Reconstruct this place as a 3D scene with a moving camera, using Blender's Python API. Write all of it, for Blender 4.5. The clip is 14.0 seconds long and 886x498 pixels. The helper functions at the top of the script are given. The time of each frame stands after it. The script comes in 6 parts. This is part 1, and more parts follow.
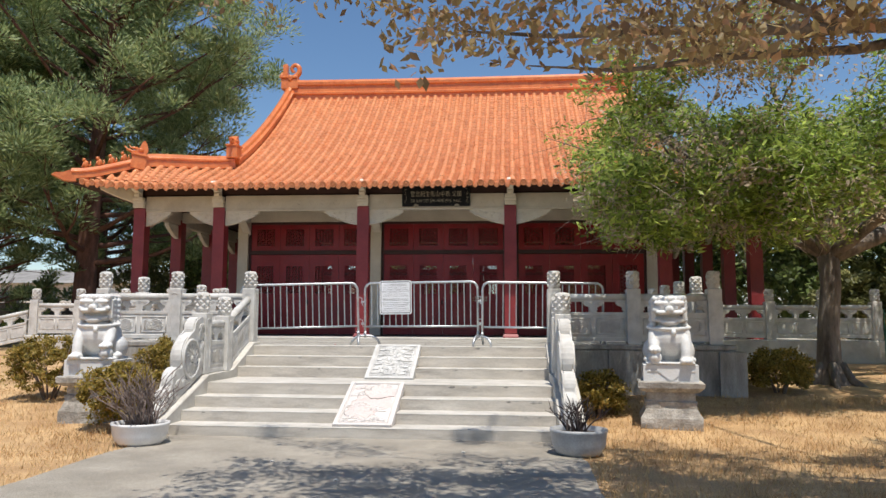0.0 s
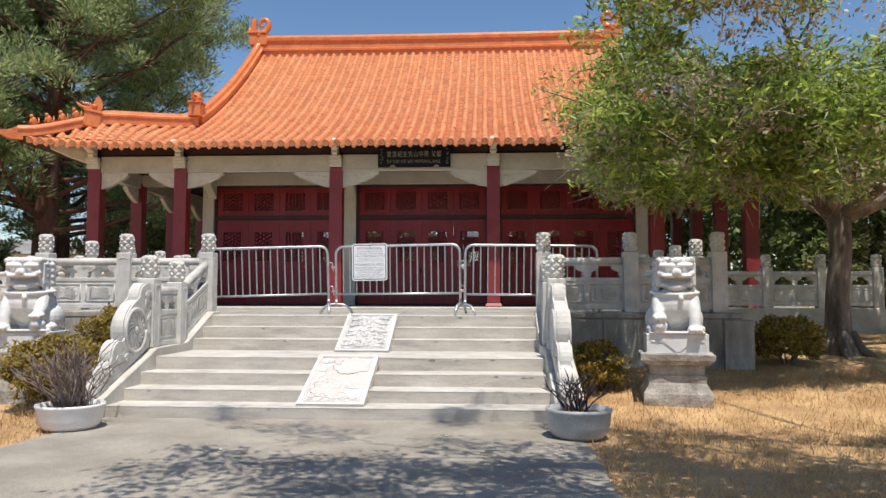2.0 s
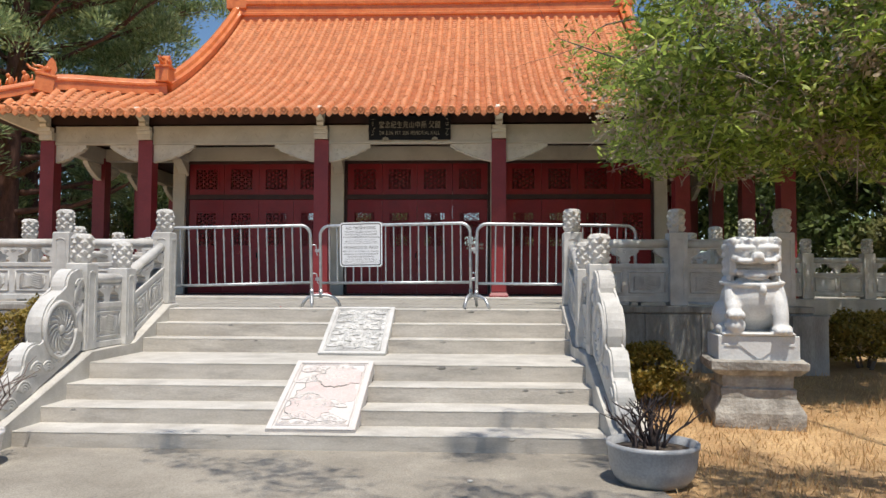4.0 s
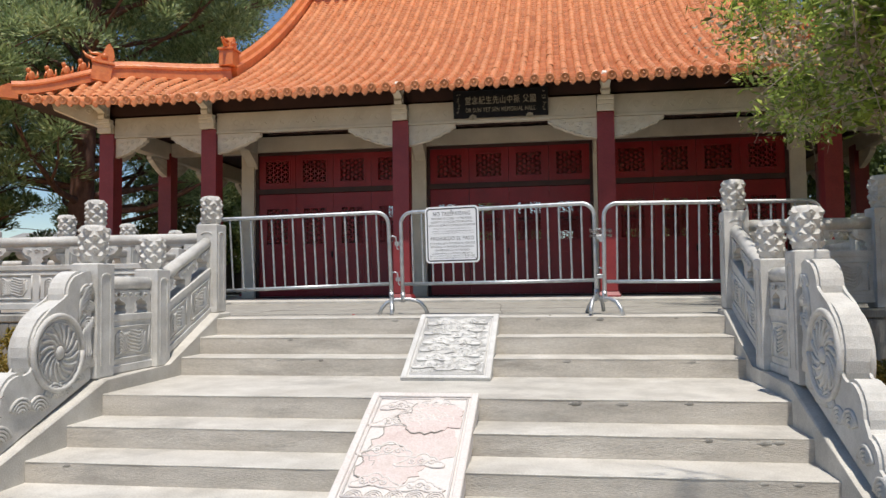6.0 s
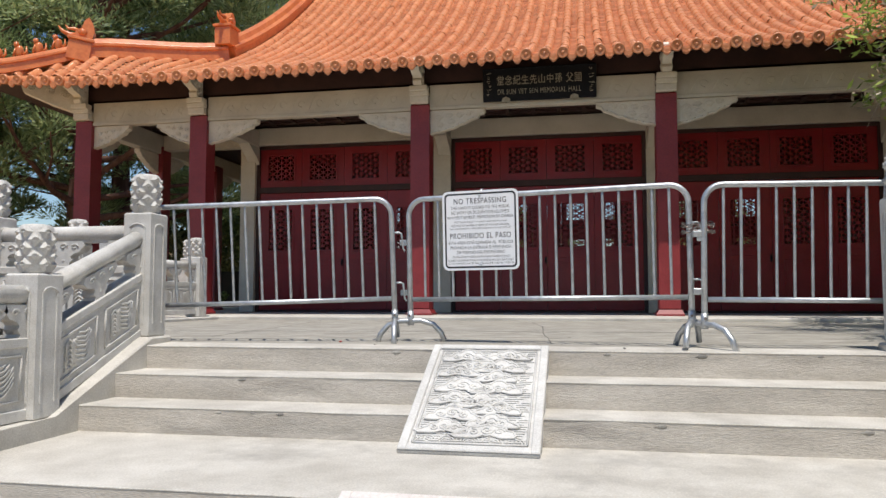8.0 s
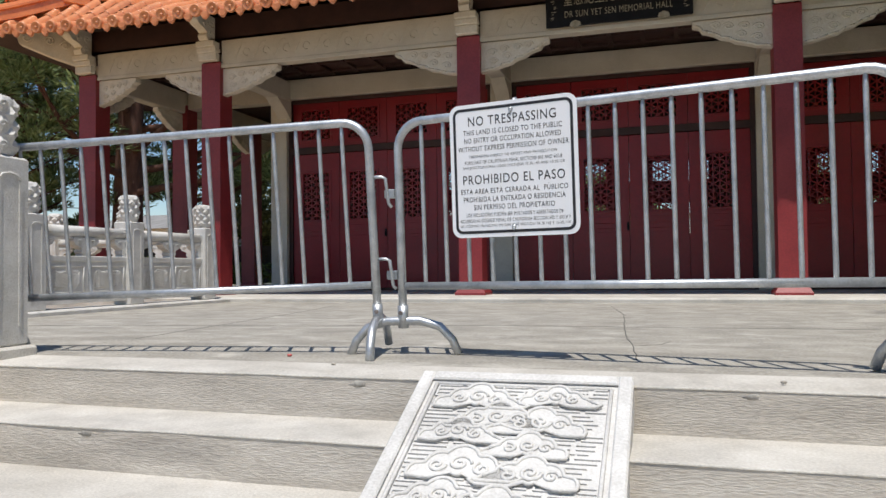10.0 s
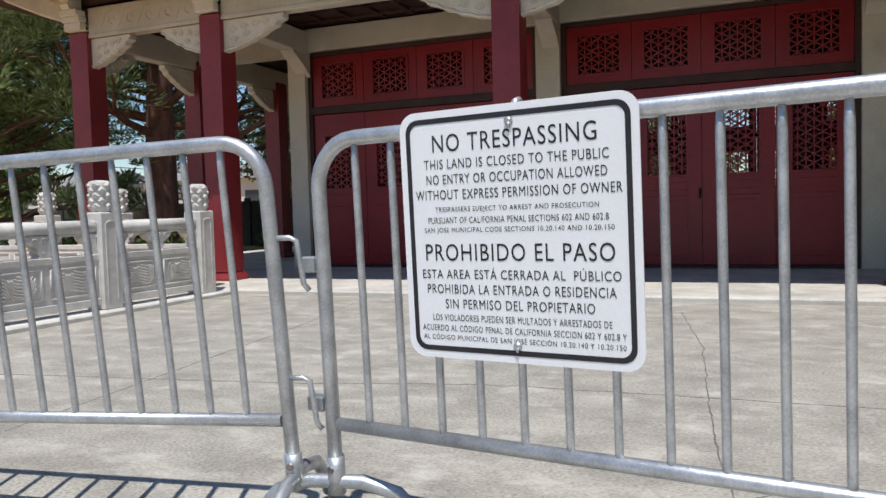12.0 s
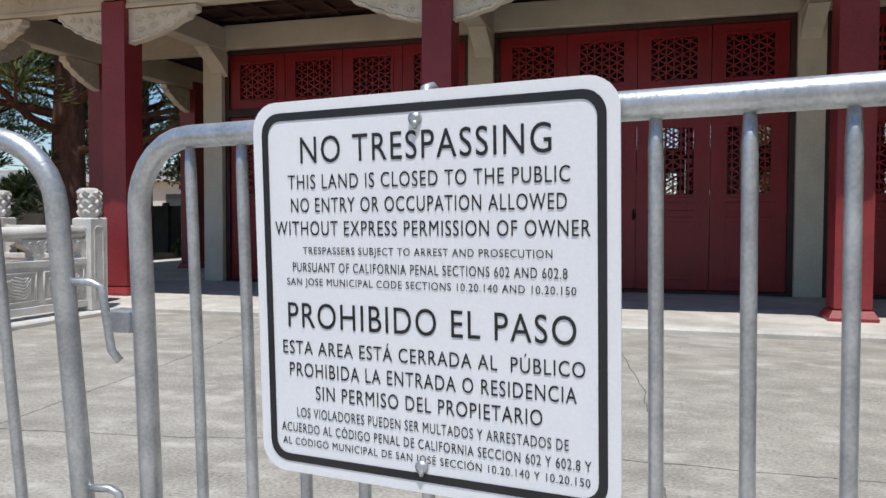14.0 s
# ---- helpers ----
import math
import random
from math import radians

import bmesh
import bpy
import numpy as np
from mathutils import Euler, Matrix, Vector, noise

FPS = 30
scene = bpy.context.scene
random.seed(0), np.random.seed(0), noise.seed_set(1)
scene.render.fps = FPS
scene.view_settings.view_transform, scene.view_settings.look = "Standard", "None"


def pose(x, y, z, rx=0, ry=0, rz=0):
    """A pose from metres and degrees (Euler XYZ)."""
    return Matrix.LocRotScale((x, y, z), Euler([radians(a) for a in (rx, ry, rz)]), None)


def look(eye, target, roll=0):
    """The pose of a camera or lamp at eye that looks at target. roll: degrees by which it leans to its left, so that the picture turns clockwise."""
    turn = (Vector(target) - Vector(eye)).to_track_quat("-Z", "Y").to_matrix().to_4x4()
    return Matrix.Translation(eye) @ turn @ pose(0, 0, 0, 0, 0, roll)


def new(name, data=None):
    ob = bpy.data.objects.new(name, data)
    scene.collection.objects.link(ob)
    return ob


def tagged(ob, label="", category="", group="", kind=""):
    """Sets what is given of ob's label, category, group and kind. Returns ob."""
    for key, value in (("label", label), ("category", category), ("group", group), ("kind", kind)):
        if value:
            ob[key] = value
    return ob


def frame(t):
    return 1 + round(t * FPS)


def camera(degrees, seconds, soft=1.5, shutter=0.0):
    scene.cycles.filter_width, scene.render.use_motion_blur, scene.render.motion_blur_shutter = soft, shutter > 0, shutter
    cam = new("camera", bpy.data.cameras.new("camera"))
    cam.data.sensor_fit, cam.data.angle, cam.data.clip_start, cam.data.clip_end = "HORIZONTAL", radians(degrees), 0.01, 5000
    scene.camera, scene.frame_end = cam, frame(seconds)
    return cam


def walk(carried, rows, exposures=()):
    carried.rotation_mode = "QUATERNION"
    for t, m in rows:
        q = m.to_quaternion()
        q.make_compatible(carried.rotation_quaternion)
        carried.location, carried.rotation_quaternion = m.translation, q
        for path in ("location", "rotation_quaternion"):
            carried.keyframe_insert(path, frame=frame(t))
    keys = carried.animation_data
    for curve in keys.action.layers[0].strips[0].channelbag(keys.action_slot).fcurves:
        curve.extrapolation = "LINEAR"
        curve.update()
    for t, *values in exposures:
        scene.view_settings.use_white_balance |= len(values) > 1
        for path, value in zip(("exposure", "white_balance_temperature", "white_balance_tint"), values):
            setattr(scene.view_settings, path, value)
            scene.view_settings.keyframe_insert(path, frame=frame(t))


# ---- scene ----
cam = camera(61.2, 14.0)
PATH = [
    (0, (1.928, -13.106, 1.32), (1.753, -11.125, 1.529), 0.3),
    (0.5, (1.868, -13.005, 1.28), (1.693, -11.022, 1.472), 0.2),
    (1, (1.896, -12.689, 1.268), (1.731, -10.703, 1.438), 0.1),
    (1.5, (1.9, -12.333, 1.245), (1.755, -10.344, 1.397), 0.1),
    (2, (1.813, -11.85, 1.253), (1.695, -9.858, 1.387), 0.1),
    (2.2, (1.81, -11.66, 1.231), (1.702, -9.667, 1.359), 0.2),
    (4.3, (1.383, -9.453, 1.296), (1.298, -7.457, 1.39), 0.2),
    (4.5, (1.36, -9.252, 1.274), (1.254, -7.257, 1.364), 0.0),
    (5, (1.216, -8.694, 1.277), (1.047, -6.703, 1.364), -0.2),
    (5.5, (1.059, -8.121, 1.296), (0.819, -6.137, 1.387), -0.5),
    (6, (0.974, -7.533, 1.312), (0.675, -5.558, 1.41), -0.7),
    (6.5, (0.854, -6.985, 1.31), (0.517, -5.017, 1.423), -0.5),
    (7, (0.768, -6.364, 1.319), (0.421, -4.398, 1.447), -0.2),
    (7.2, (0.73, -6.128, 1.343), (0.384, -4.162, 1.478), -0.1),
    (9.3, (0.613, -3.641, 1.345), (0.123, -1.704, 1.451), -0.3),
    (9.5, (0.614, -3.42, 1.347), (0.099, -1.49, 1.445), -0.4),
    (10, (0.525, -2.775, 1.412), (-0.054, -0.861, 1.468), -0.6),
    (10.5, (0.456, -2.288, 1.585), (-0.177, -0.391, 1.601), -0.6),
    (11, (0.393, -1.912, 1.682), (-0.289, -0.032, 1.652), -0.7),
    (11.5, (0.346, -1.535, 1.828), (-0.377, 0.329, 1.758), -0.8),
    (12, (0.34, -1.161, 1.929), (-0.388, 0.7, 1.829), -1.5),
    (12.5, (0.274, -0.816, 1.974), (-0.414, 1.06, 1.898), -1.2),
    (13, (0.253, -0.589, 1.98), (-0.378, 1.307, 1.913), -0.5),
    (13.5, (0.237, -0.528, 1.964), (-0.349, 1.383, 1.896), -0.0),
    (14, (0.2, -0.539, 1.981), (-0.35, 1.383, 1.909), 0.2),
]
walk(cam, [(t, look(eye, target, roll)) for t, eye, target, roll in PATH], exposures=[(0.0, 0.09, 6500, 10), (2.2, 0.13, 6500, 10), (5.0, -0.07, 6520, 10), (7.2, -0.09, 6450, 10), (9.8, -0.10, 6350, 10), (10.8, -0.05, 6280, 10), (12.0, -0.03, 6200, 10), (14.0, -0.07, 6100, 10)])

# ---- world, sun, exposure ----
SUN_TO = Vector((0.10, -0.35, 1.0)).normalized()
world = bpy.data.worlds.new("sky")
scene.world = world
world.use_nodes = True
wn = world.node_tree.nodes
sky = wn.new("ShaderNodeTexSky")
sky.sky_type = 'NISHITA'
sky.sun_disc = False
sky.sun_elevation = math.asin(SUN_TO.z)
sky.sun_rotation = math.atan2(SUN_TO.x, SUN_TO.y)
sky.air_density, sky.dust_density, sky.ozone_density = 1.0, 0.2, 1.3
wn["Background"].inputs["Strength"].default_value = 0.105
tint = wn.new("ShaderNodeHueSaturation")
tint.inputs["Saturation"].default_value, tint.inputs["Value"].default_value = 1.13, 1.15
world.node_tree.links.new(sky.outputs[0], tint.inputs["Color"])
world.node_tree.links.new(tint.outputs[0], wn["Background"].inputs[0])
sun_data = bpy.data.lights.new("sun", 'SUN')
sun_data.energy, sun_data.angle, sun_data.color = 4.85, radians(0.53), (1.0, 0.935, 0.845)
sun = new("sun", sun_data)
sun.matrix_world = look(SUN_TO * 60, (0, 0, 0))
scene.view_settings.exposure = 0.0


# ---- materials ----
def mat(name, c1, c2, scale=3.0, rough=0.7, metal=0.0, bump=0.2, fine=60.0, stain=None, stain_scale=0.8, stretch=(1, 1, 1), vary=0.0, spec=0.5, lo=0.35, hi=0.65, grain_mix=0.35):
    m = bpy.data.materials.new(name)
    m.use_nodes = True
    nt = m.node_tree
    n, l = nt.nodes, nt.links
    p = n["Principled BSDF"]
    geo = n.new("ShaderNodeNewGeometry")
    mp = n.new("ShaderNodeMapping")
    mp.inputs["Scale"].default_value = stretch
    l.new(geo.outputs["Position"], mp.inputs["Vector"])
    n1 = n.new("ShaderNodeTexNoise")
    n1.inputs["Scale"].default_value, n1.inputs["Detail"].default_value, n1.inputs["Roughness"].default_value = scale, 6, 0.62
    l.new(mp.outputs[0], n1.inputs["Vector"])
    r1 = n.new("ShaderNodeValToRGB")
    r1.color_ramp.elements[0].position, r1.color_ramp.elements[1].position = lo, hi
    r1.color_ramp.elements[0].color, r1.color_ramp.elements[1].color = (*c1, 1), (*c2, 1)
    l.new(n1.outputs["Fac"], r1.inputs[0])
    out = r1.outputs[0]
    n2 = n.new("ShaderNodeTexNoise")
    n2.inputs["Scale"].default_value, n2.inputs["Detail"].default_value = fine, 4
    l.new(mp.outputs[0], n2.inputs["Vector"])
    grain = n.new("ShaderNodeMix")
    grain.data_type, grain.blend_type = 'RGBA', 'OVERLAY'
    grain.inputs["Factor"].default_value = grain_mix
    l.new(out, grain.inputs["A"])
    l.new(n2.outputs["Fac"], grain.inputs["B"])
    out = grain.outputs["Result"]
    if stain:
        n3 = n.new("ShaderNodeTexNoise")
        n3.inputs["Scale"].default_value, n3.inputs["Detail"].default_value, n3.inputs["Roughness"].default_value = stain_scale, 8, 0.7
        l.new(mp.outputs[0], n3.inputs["Vector"])
        r3 = n.new("ShaderNodeValToRGB")
        r3.color_ramp.elements[0].position, r3.color_ramp.elements[1].position = 0.52, 0.72
        r3.color_ramp.elements[0].color, r3.color_ramp.elements[1].color = (0, 0, 0, 1), (0.8, 0.8, 0.8, 1)
        l.new(n3.outputs["Fac"], r3.inputs[0])
        mx = n.new("ShaderNodeMix")
        mx.data_type = 'RGBA'
        l.new(r3.outputs[0], mx.inputs["Factor"])
        l.new(out, mx.inputs["A"])
        mx.inputs["B"].default_value = (*stain, 1)
        out = mx.outputs["Result"]
    if vary:
        info = n.new("ShaderNodeObjectInfo")
        add = n.new("ShaderNodeMath")
        l.new(info.outputs["Random"], add.inputs[0])
        l.new(geo.outputs["Random Per Island"], add.inputs[1])
        fr = n.new("ShaderNodeMath")
        fr.operation = 'FRACT'
        l.new(add.outputs[0], fr.inputs[0])
        mr = n.new("ShaderNodeMapRange")
        mr.inputs["To Min"].default_value, mr.inputs["To Max"].default_value = 1 - vary, 1 + vary
        l.new(fr.outputs[0], mr.inputs["Value"])
        hs = n.new("ShaderNodeHueSaturation")
        l.new(mr.outputs[0], hs.inputs["Value"])
        l.new(out, hs.inputs["Color"])
        out = hs.outputs["Color"]
    l.new(out, p.inputs["Base Color"])
    p.inputs["Roughness"].default_value, p.inputs["Metallic"].default_value = rough, metal
    p.inputs["Specular IOR Level"].default_value = spec
    if bump:
        b = n.new("ShaderNodeBump")
        b.inputs["Strength"].default_value, b.inputs["Distance"].default_value = bump, 0.01
        mixh = n.new("ShaderNodeMath")
        l.new(n1.outputs["Fac"], mixh.inputs[0])
        l.new(n2.outputs["Fac"], mixh.inputs[1])
        l.new(mixh.outputs[0], b.inputs["Height"])
        l.new(b.outputs[0], p.inputs["Normal"])
    return m


def leaf_mat(name, dark, light, tip=None, trans=0.35, rough=0.55):
    """Leaves whose hue changes from leaf to leaf, with light shining through."""
    m = bpy.data.materials.new(name)
    m.use_nodes = True
    n, l = m.node_tree.nodes, m.node_tree.links
    p = n["Principled BSDF"]
    geo = n.new("ShaderNodeNewGeometry")
    r = n.new("ShaderNodeValToRGB")
    r.color_ramp.elements[0].color, r.color_ramp.elements[1].color = (*dark, 1), (*light, 1)
    if tip:
        e = r.color_ramp.elements.new(0.8)
        e.color = (*light, 1)
        r.color_ramp.elements[2].color = (*tip, 1)
    l.new(geo.outputs["Random Per Island"], r.inputs[0])
    l.new(r.outputs[0], p.inputs["Base Color"])
    p.inputs["Roughness"].default_value = rough
    t = n.new("ShaderNodeBsdfTranslucent")
    l.new(r.outputs[0], t.inputs["Color"])
    mx = n.new("ShaderNodeMixShader")
    mx.inputs[0].default_value = trans
    l.new(p.outputs[0], mx.inputs[1])
    l.new(t.outputs[0], mx.inputs[2])
    l.new(mx.outputs[0], n["Material Output"].inputs["Surface"])
    return m


M_CONC = mat("concrete", (0.44, 0.415, 0.37), (0.60, 0.575, 0.525), 2.2, 0.85, bump=0.35, fine=90, stain=(0.30, 0.285, 0.26), stain_scale=1.3)
M_RISER = mat("riser_concrete", (0.43, 0.395, 0.345), (0.57, 0.53, 0.47), 1.6, 0.88, bump=0.5, fine=40, stain=(0.25, 0.23, 0.205), stain_scale=1.1, stretch=(1, 1, 5))
M_PLAT = mat("terrace_concrete", (0.265, 0.248, 0.215), (0.385, 0.362, 0.315), 3.2, 0.85, bump=0.6, fine=75, stain=(0.56, 0.535, 0.48), stain_scale=4.2, stretch=(0.85, 1.2, 1), grain_mix=0.8)
M_STONE = mat("white_granite", (0.50, 0.485, 0.455), (0.66, 0.645, 0.61), 4, 0.8, bump=0.35, fine=120, stain=(0.40, 0.39, 0.36), stain_scale=2.2)
M_WALL = mat("stained_granite", (0.21, 0.20, 0.18), (0.44, 0.42, 0.38), 2.5, 0.85, bump=0.5, fine=60, stain=(0.10, 0.095, 0.085), stain_scale=1.6, stretch=(1.5, 1.5, 0.35))
M_MARBLE = mat("white_marble", (0.60, 0.60, 0.585), (0.73, 0.73, 0.715), 3, 0.6, bump=0.25, fine=50)
M_PED = mat("rough_pedestal_stone", (0.24, 0.22, 0.19), (0.46, 0.43, 0.38), 5, 0.95, bump=1.0, fine=35, stain=(0.12, 0.11, 0.095), stain_scale=3)
M_PANEL = mat("carved_panel_stone", (0.52, 0.51, 0.49), (0.66, 0.65, 0.625), 5, 0.8, bump=0.3, fine=100)
M_PINK = mat("weathered_carved_stone", (0.63, 0.575, 0.545), (0.69, 0.66, 0.63), 2.6, 0.85, bump=0.35, fine=60, stain=(0.60, 0.51, 0.48), stain_scale=2.6)
M_FLAKE = mat("flaked_pink_stone", (0.58, 0.47, 0.44), (0.68, 0.60, 0.57), 5, 0.9, bump=0.6, fine=70, stain=(0.50, 0.40, 0.36), stain_scale=5)
M_RED = mat("maroon_column_paint", (0.21, 0.022, 0.026), (0.265, 0.033, 0.036), 2, 0.45, bump=0.08, fine=40, stain=(0.18, 0.021, 0.024), stain_scale=1.5)
M_REDLOW = mat("faded_red_paint", (0.48, 0.10, 0.09), (0.56, 0.15, 0.13), 2, 0.55, bump=0.08, fine=40)
M_DOOR = mat("red_door_paint", (0.20, 0.006, 0.010), (0.26, 0.009, 0.014), 1.5, 0.4, bump=0.1, fine=30, stain=(0.19, 0.008, 0.012), stain_scale=1.2)
M_DARKWOOD = mat("dark_brown_timber", (0.035, 0.014, 0.011), (0.06, 0.024, 0.018), 3, 0.6, bump=0.2, fine=50)
M_BEIGE = mat("beige_painted_concrete", (0.52, 0.475, 0.38), (0.63, 0.58, 0.475), 1.4, 0.75, bump=0.2, fine=70, stain=(0.45, 0.405, 0.315), stain_scale=1.0)
M_CREAM = mat("cream_plaster", (0.62, 0.57, 0.47), (0.72, 0.67, 0.56), 3, 0.75, bump=0.25, fine=60)
M_TILE = mat("orange_glazed_tile", (0.60, 0.215, 0.085), (0.72, 0.305, 0.14), 1.6, 0.36, bump=0.15, fine=25, stain=(0.50, 0.20, 0.10), stain_scale=1.1, vary=0.08)
M_RIDGE = mat("glazed_ridge_tile", (0.56, 0.15, 0.045), (0.74, 0.25, 0.08), 4, 0.28, bump=0.2, fine=20, stain=(0.38, 0.095, 0.035), stain_scale=2)
M_PAN = mat("pan_tile_clay", (0.52, 0.19, 0.08), (0.72, 0.34, 0.17), 5, 0.42, bump=0.2, fine=30, vary=0.12)
M_STEEL = mat("galvanised_steel", (0.42, 0.44, 0.46), (0.60, 0.62, 0.64), 14, 0.42, metal=0.75, bump=0.08, fine=160)
M_CHAIN = mat("rusty_chain_steel", (0.16, 0.12, 0.10), (0.34, 0.31, 0.29), 40, 0.5, metal=0.8, bump=0.1)
M_SIGN = mat("white_sign_sheet", (0.82, 0.835, 0.86), (0.86, 0.875, 0.90), 1.5, 0.35, bump=0.02, fine=200)
M_INK = mat("black_sign_ink", (0.012, 0.012, 0.015), (0.02, 0.02, 0.024), 5, 0.45, bump=0.0)
M_BLACK = mat("black_lacquer", (0.006, 0.007, 0.009), (0.012, 0.012, 0.015), 5, 0.5, bump=0.05, spec=0.15)
M_GOLD = mat("faded_gold_paint", (0.24, 0.21, 0.14), (0.36, 0.33, 0.25), 20, 0.5, bump=0.05)
M_ASPH = mat("worn_asphalt", (0.265, 0.238, 0.195), (0.375, 0.34, 0.283), 1.3, 0.92, bump=0.8, fine=110, stain=(0.215, 0.195, 0.165), stain_scale=0.6, grain_mix=0.8)
M_GRASS = mat("dry_lawn", (0.37, 0.225, 0.105), (0.56, 0.375, 0.19), 1.3, 0.95, bump=1.0, fine=45, stain=(0.27, 0.15, 0.075), stain_scale=0.9, grain_mix=0.7)
M_BLADE = leaf_mat("dry_grass_blades", (0.44, 0.27, 0.12), (0.68, 0.47, 0.24), (0.50, 0.36, 0.16), 0.3, 0.8)
M_BARK = mat("grey_brown_bark", (0.07, 0.056, 0.045), (0.24, 0.20, 0.165), 6, 0.95, bump=1.0, fine=30, stretch=(1, 1, 0.25))
M_PBARK = mat("red_brown_pine_bark", (0.085, 0.042, 0.032), (0.17, 0.085, 0.062), 6, 0.95, bump=1.0, fine=25, stretch=(1, 1, 0.3))
M_TWIG = mat("dry_twig", (0.14, 0.10, 0.085), (0.25, 0.20, 0.175), 10, 0.9, bump=0.3)
M_PALETWIG = mat("pale_dry_twig", (0.30, 0.25, 0.20), (0.48, 0.42, 0.36), 10, 0.9, bump=0.3)
M_DTWIG = mat("dark_dead_twig", (0.035, 0.026, 0.024), (0.085, 0.06, 0.055), 10, 0.9, bump=0.3)
M_POT = mat("grey_white_pot", (0.68, 0.665, 0.65), (0.78, 0.765, 0.75), 3, 0.6, bump=0.15, fine=60, stain=(0.42, 0.41, 0.39))
M_POTG = mat("grey_glazed_pot", (0.33, 0.34, 0.35), (0.43, 0.44, 0.45), 3, 0.4, bump=0.15, fine=60, stain=(0.27, 0.27, 0.27))
M_SOIL = mat("dry_soil", (0.07, 0.05, 0.035), (0.13, 0.10, 0.075), 12, 0.95, bump=1.0)
M_PINE = leaf_mat("pine_needles", (0.13, 0.18, 0.07), (0.34, 0.43, 0.19), (0.52, 0.58, 0.30), 0.5)
M_LEAF = leaf_mat("green_leaves", (0.10, 0.15, 0.03), (0.38, 0.50, 0.10), (0.68, 0.78, 0.20), 0.6)
M_DRYLF = leaf_mat("dry_seed_leaves", (0.28, 0.21, 0.13), (0.54, 0.44, 0.32), (0.70, 0.61, 0.52), 0.4)
M_PLUM = leaf_mat("purple_brown_leaves", (0.22, 0.14, 0.085), (0.46, 0.37, 0.17), (0.60, 0.34, 0.22), 0.55)
M_HEDGE = leaf_mat("shrub_leaves", (0.14, 0.115, 0.02), (0.40, 0.30, 0.06), (0.55, 0.37, 0.10), 0.45)
M_OLIVE = leaf_mat("olive_foliage", (0.09, 0.10, 0.035), (0.26, 0.27, 0.10), (0.42, 0.40, 0.17), 0.45)
M_BGLEAF = leaf_mat("background_green_leaves", (0.06, 0.085, 0.03), (0.19, 0.26, 0.075), (0.33, 0.39, 0.13), 0.45)


# ---- mesh helpers ----
def box(bm, x0, y0, z0, x1, y1, z1, m=None):
    vs = [bm.verts.new((x, y, z)) for z in (z0, z1) for y in (y0, y1) for x in (x0, x1)]
    for f in ((0, 2, 3, 1), (4, 5, 7, 6), (0, 1, 5, 4), (2, 6, 7, 3), (0, 4, 6, 2), (1, 3, 7, 5)):
        bm.faces.new([vs[i] for i in f])
    if m is not None:
        bmesh.ops.transform(bm, matrix=m, verts=vs)
    return vs


def bbox(bm, x0, y0, z0, x1, y1, z1, b=0.01, m=None):
    """A box whose edges are chamfered by b."""
    lv = []
    for z, k in ((z0, b), (z0 + b, 0), (z1 - b, 0), (z1, b)):
        lv.append([bm.verts.new(p) for p in ((x0 + k, y0 + k, z), (x1 - k, y0 + k, z), (x1 - k, y1 - k, z), (x0 + k, y1 - k, z))])
    for a, c in zip(lv, lv[1:]):
        for i in range(4):
            bm.faces.new((a[i], a[(i + 1) % 4], c[(i + 1) % 4], c[i]))
    bm.faces.new(lv[0][::-1])
    bm.faces.new(lv[-1])
    vs = [v for r in lv for v in r]
    if m is not None:
        bmesh.ops.transform(bm, matrix=m, verts=vs)
    return vs


def lathe(bm, prof, seg=20, m=None, caps=True, smooth=True):
    rings = [[bm.verts.new((r * math.cos(2 * math.pi * i / seg), r * math.sin(2 * math.pi * i / seg), z)) for i in range(seg)] for r, z in prof]
    for a, c in zip(rings, rings[1:]):
        for i in range(seg):
            f = bm.faces.new((a[i], a[(i + 1) % seg], c[(i + 1) % seg], c[i]))
            f.smooth = smooth
    if caps:
        bm.faces.new(rings[0][::-1])
        bm.faces.new(rings[-1])
    vs = [v for r in rings for v in r]
    if m is not None:
        bmesh.ops.transform(bm, matrix=m, verts=vs)
    return vs


def tube(bm, pts, r, seg=10, caps=True):
    """A round bar along pts; r is one radius or one for each point."""
    pts = [Vector(p) for p in pts]
    rs = r if isinstance(r, (list, tuple)) else [r] * len(pts)
    rings, side = [], None
    for i, p in enumerate(pts):
        d = (pts[min(i + 1, len(pts) - 1)] - pts[max(i - 1, 0)]).normalized()
        if side is None:
            side = d.orthogonal().normalized()
        side = (side - d * side.dot(d))
        side = side.normalized() if side.length > 1e-6 else d.orthogonal().normalized()
        up = d.cross(side)
        rings.append([bm.verts.new(p + (side * math.cos(2 * math.pi * k / seg) + up * math.sin(2 * math.pi * k / seg)) * rs[i]) for k in range(seg)])
    for a, c in zip(rings, rings[1:]):
        for k in range(seg):
            f = bm.faces.new((a[k], a[(k + 1) % seg], c[(k + 1) % seg], c[k]))
            f.smooth = True
    if caps:
        bm.faces.new(rings[0][::-1])
        bm.faces.new(rings[-1])


